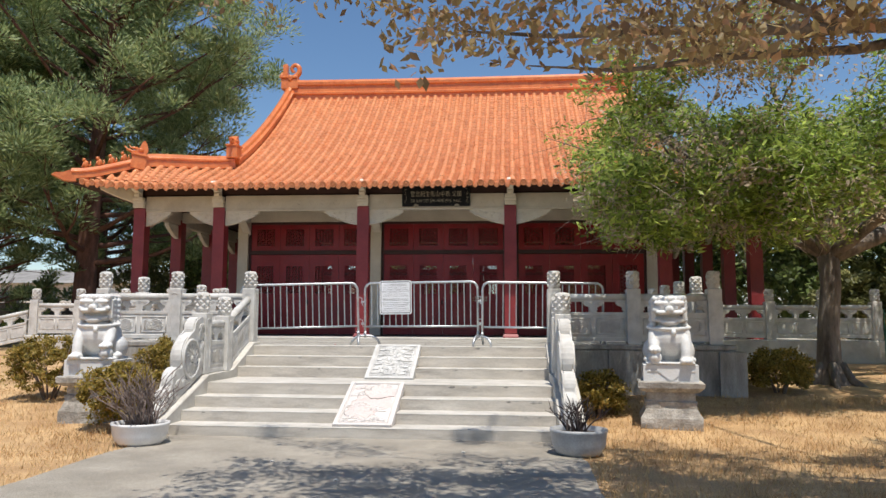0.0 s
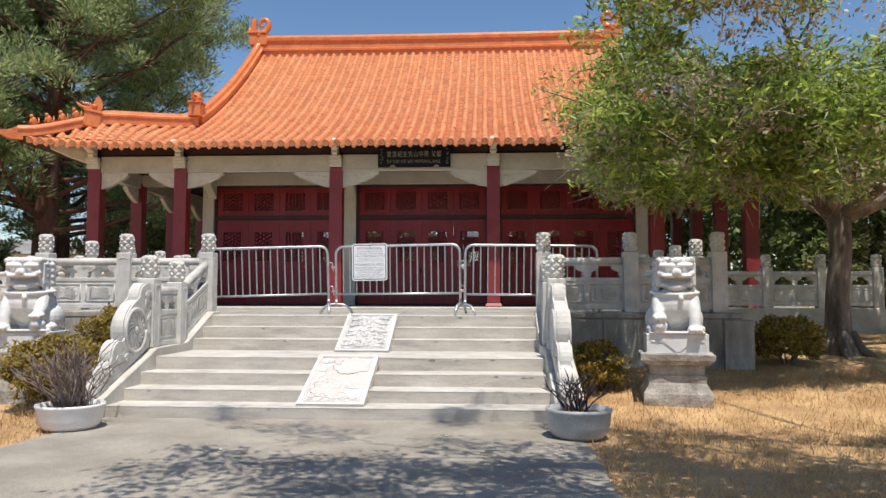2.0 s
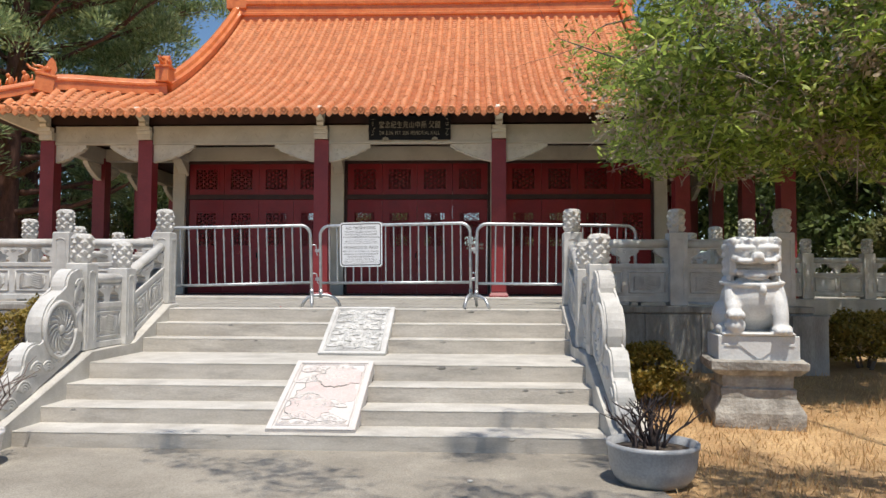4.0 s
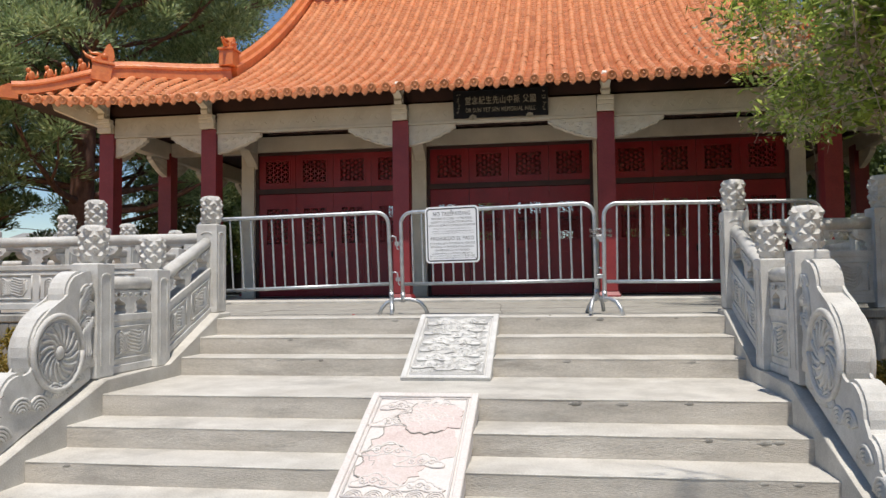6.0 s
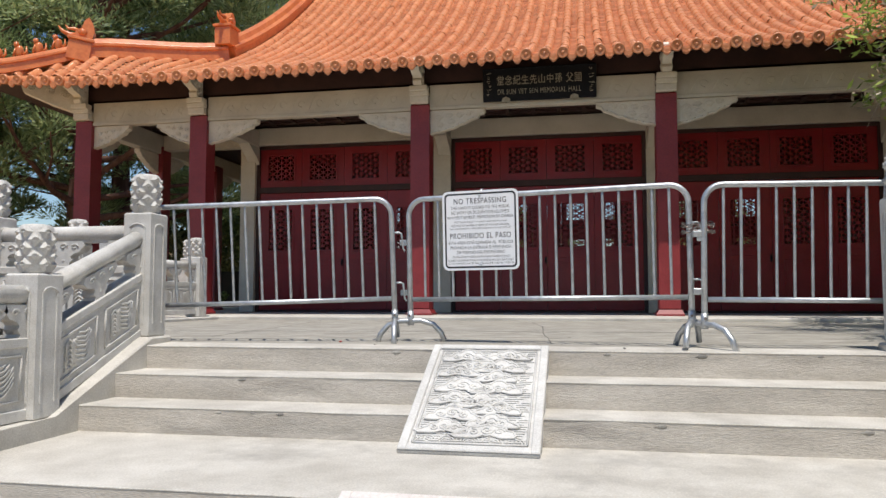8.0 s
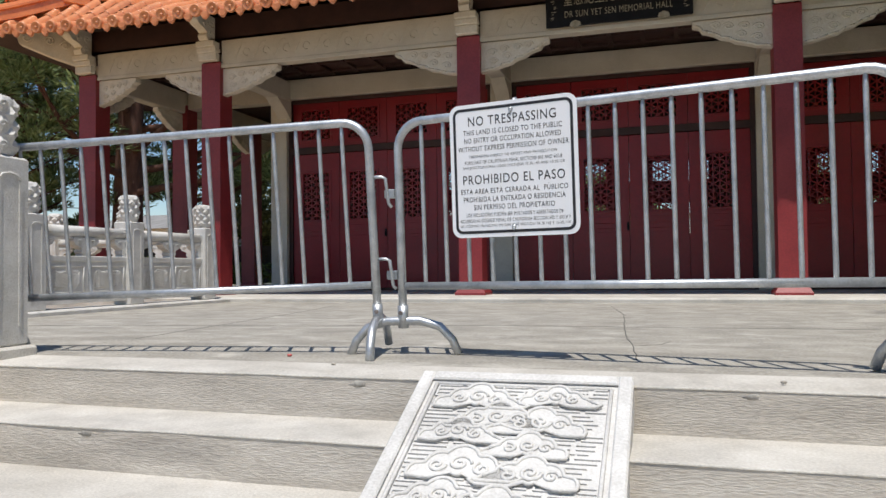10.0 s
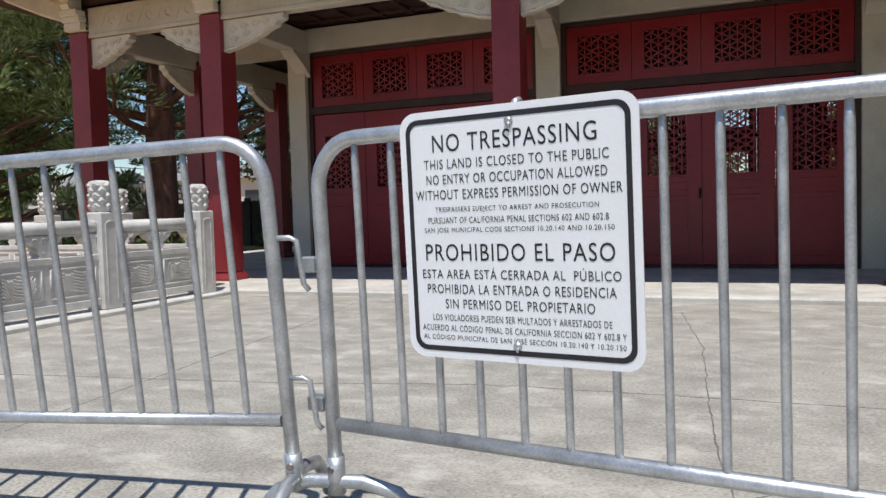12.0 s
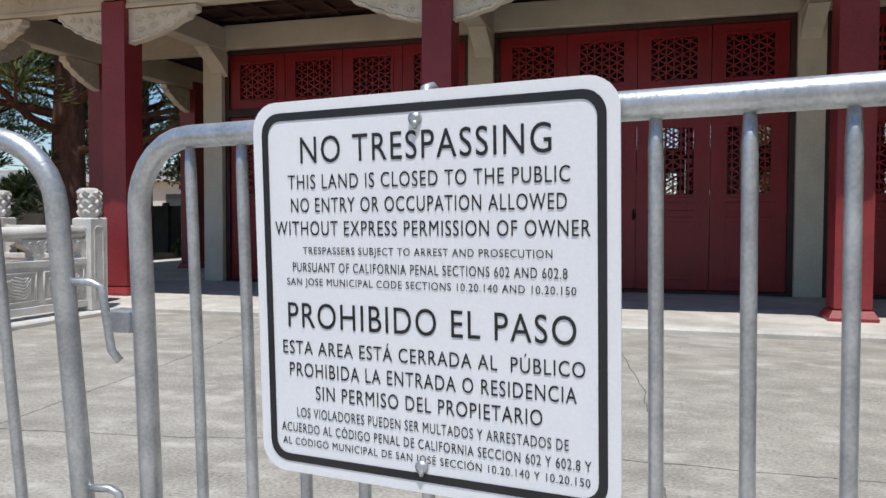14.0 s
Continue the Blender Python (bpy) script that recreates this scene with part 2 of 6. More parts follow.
def prism(bm, poly, d0, d1, m=None, axis='y'):
    """An outline extruded from d0 to d1: in x and z along y, in y and z along x, or in x and y along z."""
    def at(p, d):
        return {'y': (p[0], d, p[1]), 'x': (d, p[0], p[1]), 'z': (p[0], p[1], d)}[axis]
    a = [bm.verts.new(at(p, d0)) for p in poly]
    b = [bm.verts.new(at(p, d1)) for p in poly]
    n = len(poly)
    for i in range(n):
        bm.faces.new((a[i], a[(i + 1) % n], b[(i + 1) % n], b[i]))
    bm.faces.new(a[::-1])
    bm.faces.new(b)
    if m is not None:
        bmesh.ops.transform(bm, matrix=m, verts=a + b)
    return a + b


def blob(bm, c, r, seg=14, rings=9, m=None, wob=0.0):
    """A rounded lump of radii r round c."""
    prof = []
    for j in range(1, rings):
        a = math.pi * j / rings
        prof.append((math.sin(a), -math.cos(a)))
    vs = lathe(bm, prof, seg)
    for v in vs:
        k = 1 + wob * noise.noise(v.co * 2.3 + Vector(c) * 5)
        v.co = Vector((v.co.x * r[0] * k, v.co.y * r[1] * k, v.co.z * r[2] * k)) + Vector(c)
    if m is not None:
        bmesh.ops.transform(bm, matrix=m, verts=vs)
    return vs


def finish(bm, name, material):
    bmesh.ops.recalc_face_normals(bm, faces=bm.faces[:])
    me = bpy.data.meshes.new(name)
    bm.to_mesh(me)
    bm.free()
    me.materials.append(material)
    return me


def part(name, bm, material, parent, label=""):
    ob = new(name, finish(bm, name, material))
    ob.parent = parent
    return tagged(ob, label)


def piece(name, me, parent, m=None, label=""):
    ob = new(name, me)
    ob.parent = parent
    if m is not None:
        ob.matrix_basis = m
    return tagged(ob, label)


def thing(name, label, category, m=None, group="", kind=""):
    ob = new(name)
    ob.empty_display_size = 0.1
    if m is not None:
        ob.matrix_basis = m
    return tagged(ob, label, category, group, kind)


def solid(name, bm, material, label, category="", kind="structure", group=""):
    return tagged(new(name, finish(bm, name, material)), label, category, group, kind)


def B():
    return bmesh.new()


def quads(name, centres, us, vs, material):
    """Many small four-sided leaves in one mesh."""
    n = len(centres)
    co = np.empty((n, 4, 3), np.float32)
    co[:, 0], co[:, 1], co[:, 2], co[:, 3] = centres - us, centres - vs * 0.9, centres + us, centres + vs
    me = bpy.data.meshes.new(name)
    me.vertices.add(n * 4)
    me.vertices.foreach_set("co", co.ravel())
    me.loops.add(n * 4)
    me.loops.foreach_set("vertex_index", np.arange(n * 4, dtype=np.int32))
    me.polygons.add(n)
    me.polygons.foreach_set("loop_start", np.arange(0, n * 4, 4, dtype=np.int32))
    me.polygons.foreach_set("loop_total", np.full(n, 4, dtype=np.int32))
    me.update()
    me.validate()
    me.materials.append(material)
    return me


def leaves(name, clumps, per, size, material, rng, aspect=0.4, droop=0.0, flat=0.0):
    """Leaves scattered in clumps: rows of x, y, z, radius."""
    c = np.asarray(clumps, float)
    idx = np.repeat(np.arange(len(c)), per)
    d = rng.normal(size=(len(idx), 3))
    d /= np.linalg.norm(d, axis=1)[:, None]
    rad = c[idx, 3] * rng.random(len(idx)) ** 0.5
    pos = c[idx, :3] + d * rad[:, None] * np.array([1, 1, 0.75])
    u = rng.normal(size=(len(idx), 3))
    u[:, 2] = u[:, 2] * (1 - flat) - droop
    u /= np.linalg.norm(u, axis=1)[:, None]
    w = np.cross(u, rng.normal(size=(len(idx), 3)) * 0.75 + np.array([0.05, -0.55, 0.85]))
    w /= np.linalg.norm(w, axis=1)[:, None] + 1e-9
    s = size * (0.6 + 0.8 * rng.random(len(idx)))[:, None]
    return quads(name, pos, u * s, w * s * aspect, material)


def text_mesh(s, height, width=None, heavy=0.001):
    """Letters as a mesh in the x-z plane, centred, of that capital height and total width."""
    cu = bpy.data.curves.new("letters", 'FONT')
    cu.body, cu.align_x, cu.align_y = s, 'CENTER', 'CENTER'
    cu.resolution_u = 4
    cu.offset, cu.space_character = heavy, 1.12
    ob = bpy.data.objects.new("letters", cu)
    me = bpy.data.meshes.new_from_object(ob)
    bpy.data.objects.remove(ob)
    bm = bmesh.new()
    bm.from_mesh(me)
    bpy.data.meshes.remove(me)
    if not bm.verts:
        return bm
    xs = [v.co.x for v in bm.verts]
    ys = [v.co.y for v in bm.verts]
    x0, x1, y0, y1 = min(xs), max(xs), min(ys), max(ys)
    ky = height / max(y1 - y0, 1e-6)
    kx = (width / (x1 - x0)) if width else ky
    for v in bm.verts:
        v.co = Vector(((v.co.x - (x0 + x1) / 2) * kx, 0, (v.co.y - (y0 + y1) / 2) * ky))
    return bm


# ---- ground ----
FOOT = -0.115


def ground_z(x, y):
    """Level at the path, rising on the lawns towards the terrace."""
    if y > 8 or abs(x) > 40 or y < -30:
        lift = 0.62
    else:
        lift = min(0.62, max(0.0, 0.10 * (y + 3.3)))
    if y < -12:
        lift = 0
    side = min(1.0, max(0.0, (abs(x - 0.05) - 2.7) / 0.8))
    return FOOT - 0.015 + lift * side


bm = B()
xs = [-900, -300, -120, -60, -40] + [-30 + i * 1.0 for i in range(26)] + [-4 + i * 0.25 for i in range(33)] + [5 + i * 1.0 for i in range(26)] + [40, 60, 120, 300, 900]
ys = [-900, -300, -100, -50, -30] + [-24 + i * 1.0 for i in range(19)] + [-5 + i * 0.25 for i in range(21)] + [1 + i for i in range(8)] + [12, 20, 40, 80, 150, 300, 900]
grid = [[bm.verts.new((x, y, ground_z(x, y) + (0.02 * noise.noise(Vector((x, y, 0)) * 0.8) if abs(x) > 3.2 else 0))) for x in xs] for y in ys]
for r0, r1 in zip(grid, grid[1:]):
    for i in range(len(xs) - 1):
        bm.faces.new((r0[i], r0[i + 1], r1[i + 1], r1[i])).smooth = True
ground = solid("ground", bm, M_GRASS, "dry yellow lawn round the terrace", "lawn")

bm = B()
left, right = [], []
for i in range(31):
    y = -3.25 - i * 0.75
    wob = 0.10 * noise.noise(Vector((y * 0.9, 3.1, 0)))
    left.append((-2.62 + wob - 0.05 * max(0, -y - 4) * 0.2, y))
    right.append((2.72 - wob + 0.02 * max(0, -y - 4), y))
poly = left + right[::-1]
prism(bm, poly, FOOT - 0.12, FOOT, axis='z')
solid("pavement", bm, M_ASPH, "worn grey asphalt path up to the steps", "path")

# ---- terrace, steps ----
XS0, XS1 = -2.60, 2.56
PLAT_Z, HALL_Z = 1.0, 1.06
bm = B()
box(bm, -5.62, 0.30, -0.3, 5.62, 6.30, PLAT_Z)
terrace = solid("terrace", bm, M_PLAT, "cracked concrete terrace in front of the hall", "terrace")
bm = B()
bbox(bm, -11.2, 6.30, -0.3, 11.2, 22.6, HALL_Z, 0.02)
solid("floor", bm, M_CONC, "raised pale concrete floor of the hall", "floor")

# each tread is a slab with a rounded nose over its own riser
LEVELS = [(-3.33, FOOT, 0.02), (-2.90, 0.02, 0.165), (-2.465, 0.165, 0.32), (-2.03, 0.32, 0.488), (-0.77, 0.488, 0.655), (-0.39, 0.655, 0.822), (-0.012, 0.822, 0.992)]
stairs = thing("stairs", "broad pale concrete steps with a landing", "stairs", kind="structure")
ends = [l[0] for l in LEVELS[1:]] + [0.32]
for (y0, z0, z1), y1 in zip(LEVELS, ends):
    bm = B()
    box(bm, XS0, y0 + 0.004, z0 - 0.2, XS1, y1 + 0.1, z1 - 0.009)
    part("riser", bm, M_RISER, stairs)
    bm = B()
    n = 48
    prof = [(y1 + 0.015, z1 - 0.010), (y0 + 0.006, z1 - 0.010), (y0 + 0.001, z1 - 0.007), (y0 + 0.002, z1 - 0.003), (y0 + 0.010, z1), (y1 + 0.015, z1)]
    if z1 > 0.9:
        prof[-1] = (0.302, PLAT_Z)
    rows = []
    for i in range(n + 1):
        x = XS0 + (XS1 - XS0) * i / n
        rows.append([bm.verts.new((x, y + (0.003 * noise.noise(Vector((x * 3.1, z1 * 9, 2))) if k < 5 and k > 0 else 0), z + (0.002 * noise.noise(Vector((x * 4, z1 * 7, 5))) if 0 < k < 5 else 0))) for k, (y, z) in enumerate(prof)])
    for a, c in zip(rows, rows[1:]):
        for k in range(len(prof)):
            bm.faces.new((a[k], c[k], c[(k + 1) % len(prof)], a[(k + 1) % len(prof)]))
    bm.faces.new(rows[0])
    bm.faces.new(rows[-1][::-1])
    part("tread", bm, M_CONC, stairs)

# sloping kerbs beside the steps
for sx, name in ((-1, "west"), (1, "east")):
    xi, xo = (XS0, XS0 - 0.34) if sx < 0 else (XS1, XS1 + 0.34)
    bm = B()
    prism(bm, [(-3.62, -0.3), (-3.62, 0.02), (-3.45, 0.07), (-1.98, 0.60), (-0.98, 0.60), (0.05, 1.05), (0.33, 1.05), (0.33, -0.3)], min(xi, xo), max(xi, xo), axis='x')
    bmesh.ops.bevel(bm, geom=bm.edges[:], offset=0.012, segments=1, affect='EDGES')
    part("stair_kerb", bm, M_CONC, stairs)


# ---- hall: columns, beams, roof ----
CX = -0.07
COLS = [-8.52, -6.18, -2.043, 2.043, 6.18, 8.52]
COL_Y, WALL_Y = 7.42, 9.72
hall = thing("memorial_hall", "Chinese memorial hall with orange tiled roof and red columns", "hall", pose(CX, 0, 0), kind="structure")


def column_mesh(z0):
    bm = B()
    bbox(bm, -0.165, -0.165, z0, 0.165, 0.165, 4.68, 0.02)
    lv = []
    for k, z in ((0.215, HALL_Z), (0.215, HALL_Z + 0.03), (0.175, HALL_Z + 0.10)):
        lv.append([bm.verts.new(p) for p in ((-k, -k, z), (k, -k, z), (k, k, z), (-k, k, z))])
    for a, c in zip(lv, lv[1:]):
        for i in range(4):
            bm.faces.new((a[i], a[(i + 1) % 4], c[(i + 1) % 4], c[i]))
    bm.faces.new(lv[0][::-1])
    bm.faces.new(lv[-1])
    return finish(bm, "column", M_RED)


def scroll_capital():
    """The stepped cream block on a column's front, with its curled bracket below the eaves."""
    bm = B()
    bbox(bm, -0.155, -0.10, 4.68, 0.155, 0.0, 4.80, 0.012)
    bbox(bm, -0.165, -0.13, 4.80, 0.165, 0.0, 4.88, 0.012)
    bbox(bm, -0.155, -0.17, 4.88, 0.155, 0.0, 4.97, 0.012)
    prism(bm, [(0.0, 4.97), (-0.20, 4.97), (-0.23, 5.03), (-0.20, 5.08), (-0.27, 5.12), (-0.40, 5.15), (-0.50, 5.22), (-0.52, 5.30), (-0.44, 5.36), (0.0, 5.36)], -0.075, 0.075, axis='x')
    lathe(bm, [(0.07, -0.09), (0.07, 0.09)], 14, pose(0, -0.44, 5.26, 0, 90, 0))
    for sx in (-1, 1):
        for cy, cz, r in ((-0.43, 5.26, 0.062), (-0.27, 5.20, 0.055), (-0.12, 5.06, 0.06), (-0.10, 5.22, 0.075)):
            tube(bm, [(sx * 0.082, cy + r * (1 - k / 18) * math.cos(k * 0.62), cz + r * (1 - k / 18) * math.sin(k * 0.62)) for k in range(16)], 0.011, 5)
    return finish(bm, "capital", M_CREAM)


def bracket(length=0.95, sign=1, drop=0.42):
    """A scalloped carved spandrel that hangs under the beam beside a column."""
    pts = [(0, 0), (length, 0), (length, -0.07)]
    lobes = [(0.86, -0.10), (0.83, -0.15), (0.76, -0.17), (0.68, -0.20), (0.60, -0.25), (0.50, -0.27), (0.42, -0.32), (0.30, -0.345), (0.18, -0.385), (0.06, -0.40), (0.0, -0.42)]
    pts += [(a * length / 0.95, b * drop / 0.42) for a, b in lobes]
    bm = B()
    prism(bm, [(p[0] * sign, p[1]) for p in pts], -0.06, 0.06)
    for a, b in zip(pts[2:], pts[3:]):
        tube(bm, [(a[0] * sign, -0.06, a[1] + 0.02), (b[0] * sign, -0.06, b[1] + 0.02)], 0.014, 6)
    for i, (u, w) in enumerate(((0.16, -0.14), (0.34, -0.11), (0.54, -0.10), (0.18, -0.27), (0.38, -0.22), (0.70, -0.08))):
        ring = [(sign * length * (u + 0.075 * (1 - k / 17) * math.cos(k * 0.75)), -0.062, drop / 0.42 * (w + 0.05 * (1 - k / 17) * math.sin(k * 0.75))) for k in range(15)]
        tube(bm, ring, 0.011, 5)
    return finish(bm, "bracket", M_CREAM)


col_me, cap_me = column_mesh(HALL_Z + 0.10), scroll_capital()
br_me = {(s, l): bracket(l, s) for s in (-1, 1) for l in (0.95, 0.72)}
for i, x in enumerate(COLS):
    piece("column", col_me, hall, pose(x, COL_Y, 0), "square maroon painted column")
    piece("capital", cap_me, hall, pose(x, COL_Y - 0.165, 0), "cream scrolled capital")
    for s in (-1, 1):
        if (i == 0 and s < 0) or (i == 5 and s > 0):
            continue
        inner = (s > 0 and i in (1, 2, 3)) or (s < 0 and i in (2, 3, 4))
        piece("bracket", br_me[(s, 0.95 if inner else 0.72)], hall, pose(x + s * 0.165, COL_Y - 0.02, 4.58))
for sx in (-1, 1):
    for y in (9.85, 12.3, 14.8, 17.2, 19.8):
        piece("column", col_me, hall, pose(sx * 8.52, y, 0), "square maroon painted column")
        for s in (-1, 1):
            piece("bracket", br_me[(s, 0.72)], hall, pose(sx * 8.52, y + s * 0.165, 4.50, 0, 0, 90))
    piece("bracket", br_me[(1, 0.72)], hall, pose(sx * 8.52, COL_Y + 0.165, 4.50, 0, 0, 90))
    # carved corner bracket that carries the hip
    bm = B()
    prism(bm, [(0, 4.86), (0.30, 4.90), (0.62, 5.00), (0.92, 5.12), (1.12, 5.20), (1.16, 5.32), (1.05, 5.42), (0.9, 5.44), (0, 5.40)], -0.1, 0.1)
    lathe(bm, [(0.115, -0.115), (0.115, 0.115)], 16, pose(1.0, 0, 5.30, 90, 0, 0))
    for sy in (-1, 1):
        for k, zc, r in ((0.18, 5.16, 0.09), (0.42, 5.20, 0.085), (0.66, 5.26, 0.075), (1.0, 5.30, 0.10)):
            off = 0.118 if k == 1.0 else 0.104
            tube(bm, [(k + r * math.cos(a * 0.6) * (1 - a / 20), sy * off, zc + r * math.sin(a * 0.6) * (1 - a / 20)) for a in range(18)], 0.014, 5)
    o = part("hip_bracket", bm, M_CREAM, hall)
    o.matrix_basis = pose(sx * 8.52, COL_Y, -0.04, 0, 0, -150 if sx < 0 else -30)

# beams along the front and the sides: carved cream lintel, dark beam over it
for a, b in zip(COLS, COLS[1:]):
    bm = B()
    bbox(bm, a + 0.165, COL_Y - 0.12, 4.60, b - 0.165, COL_Y + 0.12, 5.02, 0.012)
    bbox(bm, a + 0.165, COL_Y - 0.135, 4.58, b - 0.165, COL_Y - 0.118, 4.64, 0.006)
    n = int((b - a - 0.5) / 0.34)
    for k in range(n):
        x = a + 0.4 + k * 0.34
        tube(bm, [(x, COL_Y - 0.121, 4.70), (x + 0.12, COL_Y - 0.121, 4.94), (x + 0.2, COL_Y - 0.121, 4.94)], 0.006, 4)
        tube(bm, [(x + 0.2 + 0.06 * math.cos(q), COL_Y - 0.121, 4.80 + 0.06 * math.sin(q)) for q in (0, 1, 2, 3, 4, 5)], 0.007, 4)
    part("lintel", bm, M_BEIGE, hall)
bm = B()
box(bm, COLS[0] - 0.5, COL_Y - 0.10, 5.025, COLS[-1] + 0.5, COL_Y + 0.10, 5.40)
part("eaves_beam", bm, M_DARKWOOD, hall, "dark brown timber under the eaves")
for sx in (-1, 1):
    bm = B()
    bbox(bm, sx * 8.52 - 0.12, COL_Y + 0.165, 4.52, sx * 8.52 + 0.12, 20.0, 4.93, 0.012)
    part("side_lintel", bm, M_BEIGE, hall)
    bm = B()
    box(bm, sx * 8.52 - 0.1, COL_Y + 0.12, 4.935, sx * 8.52 + 0.1, 20.3, 5.40)
    part("eaves_beam", bm, M_DARKWOOD, hall)
for x in COLS[1:5]:
    bm = B()
    bbox(bm, x - 0.13, COL_Y + 0.165, 4.55, x + 0.13, WALL_Y - 0.1, 4.90, 0.012)
    prism(bm, [(WALL_Y - 0.1, 4.54), (WALL_Y - 0.1, 4.18), (WALL_Y - 0.28, 4.34), (WALL_Y - 0.62, 4.54)], x - 0.12, x + 0.12, axis='x')
    part("tie_beam", bm, M_BEIGE, hall)
for sx in (-1, 1):
    bm = B()
    prism(bm, [(6.3, 4.60), (8.36, 4.60), (8.36, 4.92), (6.3, 4.92)], 9.72, 9.98)
    o = part("tie_beam", bm, M_BEIGE, hall)
    o.scale.x = sx

# porch ceiling of dark coffered panels
bm = B()
box(bm, -8.9, COL_Y - 0.1, 5.0, 8.9, 21.0, 5.06)
for k in range(36):
    box(bm, -8.6 + k * 0.49, COL_Y + 0.1, 4.95, -8.53 + k * 0.49, 9.5, 5.0)
for y in (7.8, 8.3, 8.8, 9.3):
    box(bm, -8.4, y, 4.955, 8.4, y + 0.06, 5.0)
solid("ceiling", bm, M_DARKWOOD, "dark brown coffered porch ceiling", "ceiling").location.x = CX

# walls: front and back are bays between pilasters, the sides are plain
BAYS = [(-6.13, -2.27), (-1.92, 1.90), (2.22, 6.10)]
PIL = [(-6.45, -6.13), (-2.27, -1.92), (1.90, 2.22), (6.10, 6.42)]
for name, wy in (("north", WALL_Y), ("south", 19.0)):
    w = thing("wall_" + name, "beige pilasters and lintel round red lattice doors", "wall", pose(CX, 0, 0), kind="structure")
    for a, b in PIL:
        bm = B()
        bbox(bm, a, wy - 0.16, HALL_Z, b, wy + 0.14, 4.58, 0.012)
        part("pilaster", bm, M_BEIGE, w)
    bm = B()
    bbox(bm, -6.45, wy - 0.15, 4.585, 6.42, wy + 0.14, 4.95, 0.012)
    part("lintel", bm, M_BEIGE, w)
for sx in (-1, 1):
    bm = B()
    box(bm, sx * 6.28 - 0.14, WALL_Y + 0.14, HALL_Z, sx * 6.28 + 0.14, 18.86, 4.95)
    solid("wall_west" if sx < 0 else "wall_east", bm, M_BEIGE, "plain beige side wall of the hall", "wall").location.x = CX


def lattice(w, h, cell=0.098, t=0.009, d=0.03):
    """Bars in three directions that make six-pointed stars, clipped to w by h."""
    bm = B()
    for ang in (90, 30, 150):
        a = radians(ang)
        dx, dz = math.cos(a), math.sin(a)
        nx, nz = -dz, dx
        for k in range(-30, 31):
            off = k * cell
            px, pz = nx * off, nz * off
            lo, hi = -9.0, 9.0
            for p, dd, lim in ((px, dx, w / 2), (pz, dz, h / 2)):
                if abs(dd) < 1e-6:
                    if abs(p) > lim:
                        lo, hi = 1, 0
                    continue
                t0, t1 = sorted(((-lim - p) / dd, (lim - p) / dd))
                lo, hi = max(lo, t0), min(hi, t1)
            if hi - lo > 0.02:
                box(bm, lo, -d / 2, -t, hi, d / 2, t, Matrix.Translation((px, 0, pz)) @ Matrix.Rotation(-a, 4, 'Y'))
    return finish(bm, "lattice", M_DOOR)


LAT_TOP, LAT_LOW = lattice(0.60, 0.56), lattice(0.54, 0.88)


def leaf_frame(w, z0, z1, lz0, lz1, lw, panel=True):
    """A door leaf or transom board with an opening for its lattice and a raised lower panel."""
    bm = B()
    bbox(bm, -w / 2, -0.03, z0, -lw / 2, 0.03, z1, 0.006)
    bbox(bm, lw / 2, -0.03, z0, w / 2, 0.03, z1, 0.006)
    bbox(bm, -lw / 2, -0.03, lz1, lw / 2, 0.03, z1, 0.006)
    bbox(bm, -lw / 2, -0.03, z0, lw / 2, 0.03, lz0, 0.006)
    for x0, x1, a, b in ((-lw / 2 - 0.03, -lw / 2 + 0.012, lz0 - 0.03, lz1 + 0.03), (lw / 2 - 0.012, lw / 2 + 0.03, lz0 - 0.03, lz1 + 0.03)):
        bbox(bm, x0, -0.042, a, x1, -0.031, b, 0.003)
    for a, b in ((lz0 - 0.03, lz0 + 0.012), (lz1 - 0.012, lz1 + 0.03)):
        bbox(bm, -lw / 2 + 0.012, -0.042, a, lw / 2 - 0.012, -0.031, b, 0.003)
    if panel:
        bbox(bm, -lw / 2, -0.045, z0 + 0.13, lw / 2, -0.031, lz0 - 0.28, 0.006)
        bbox(bm, -lw / 2 + 0.05, -0.052, z0 + 0.19, lw / 2 - 0.05, -0.046, lz0 - 0.34, 0.003)
        bbox(bm, -lw / 2, -0.045, lz0 - 0.20, lw / 2, -0.031, lz0 - 0.09, 0.004)
    return finish(bm, "leaf", M_DOOR)


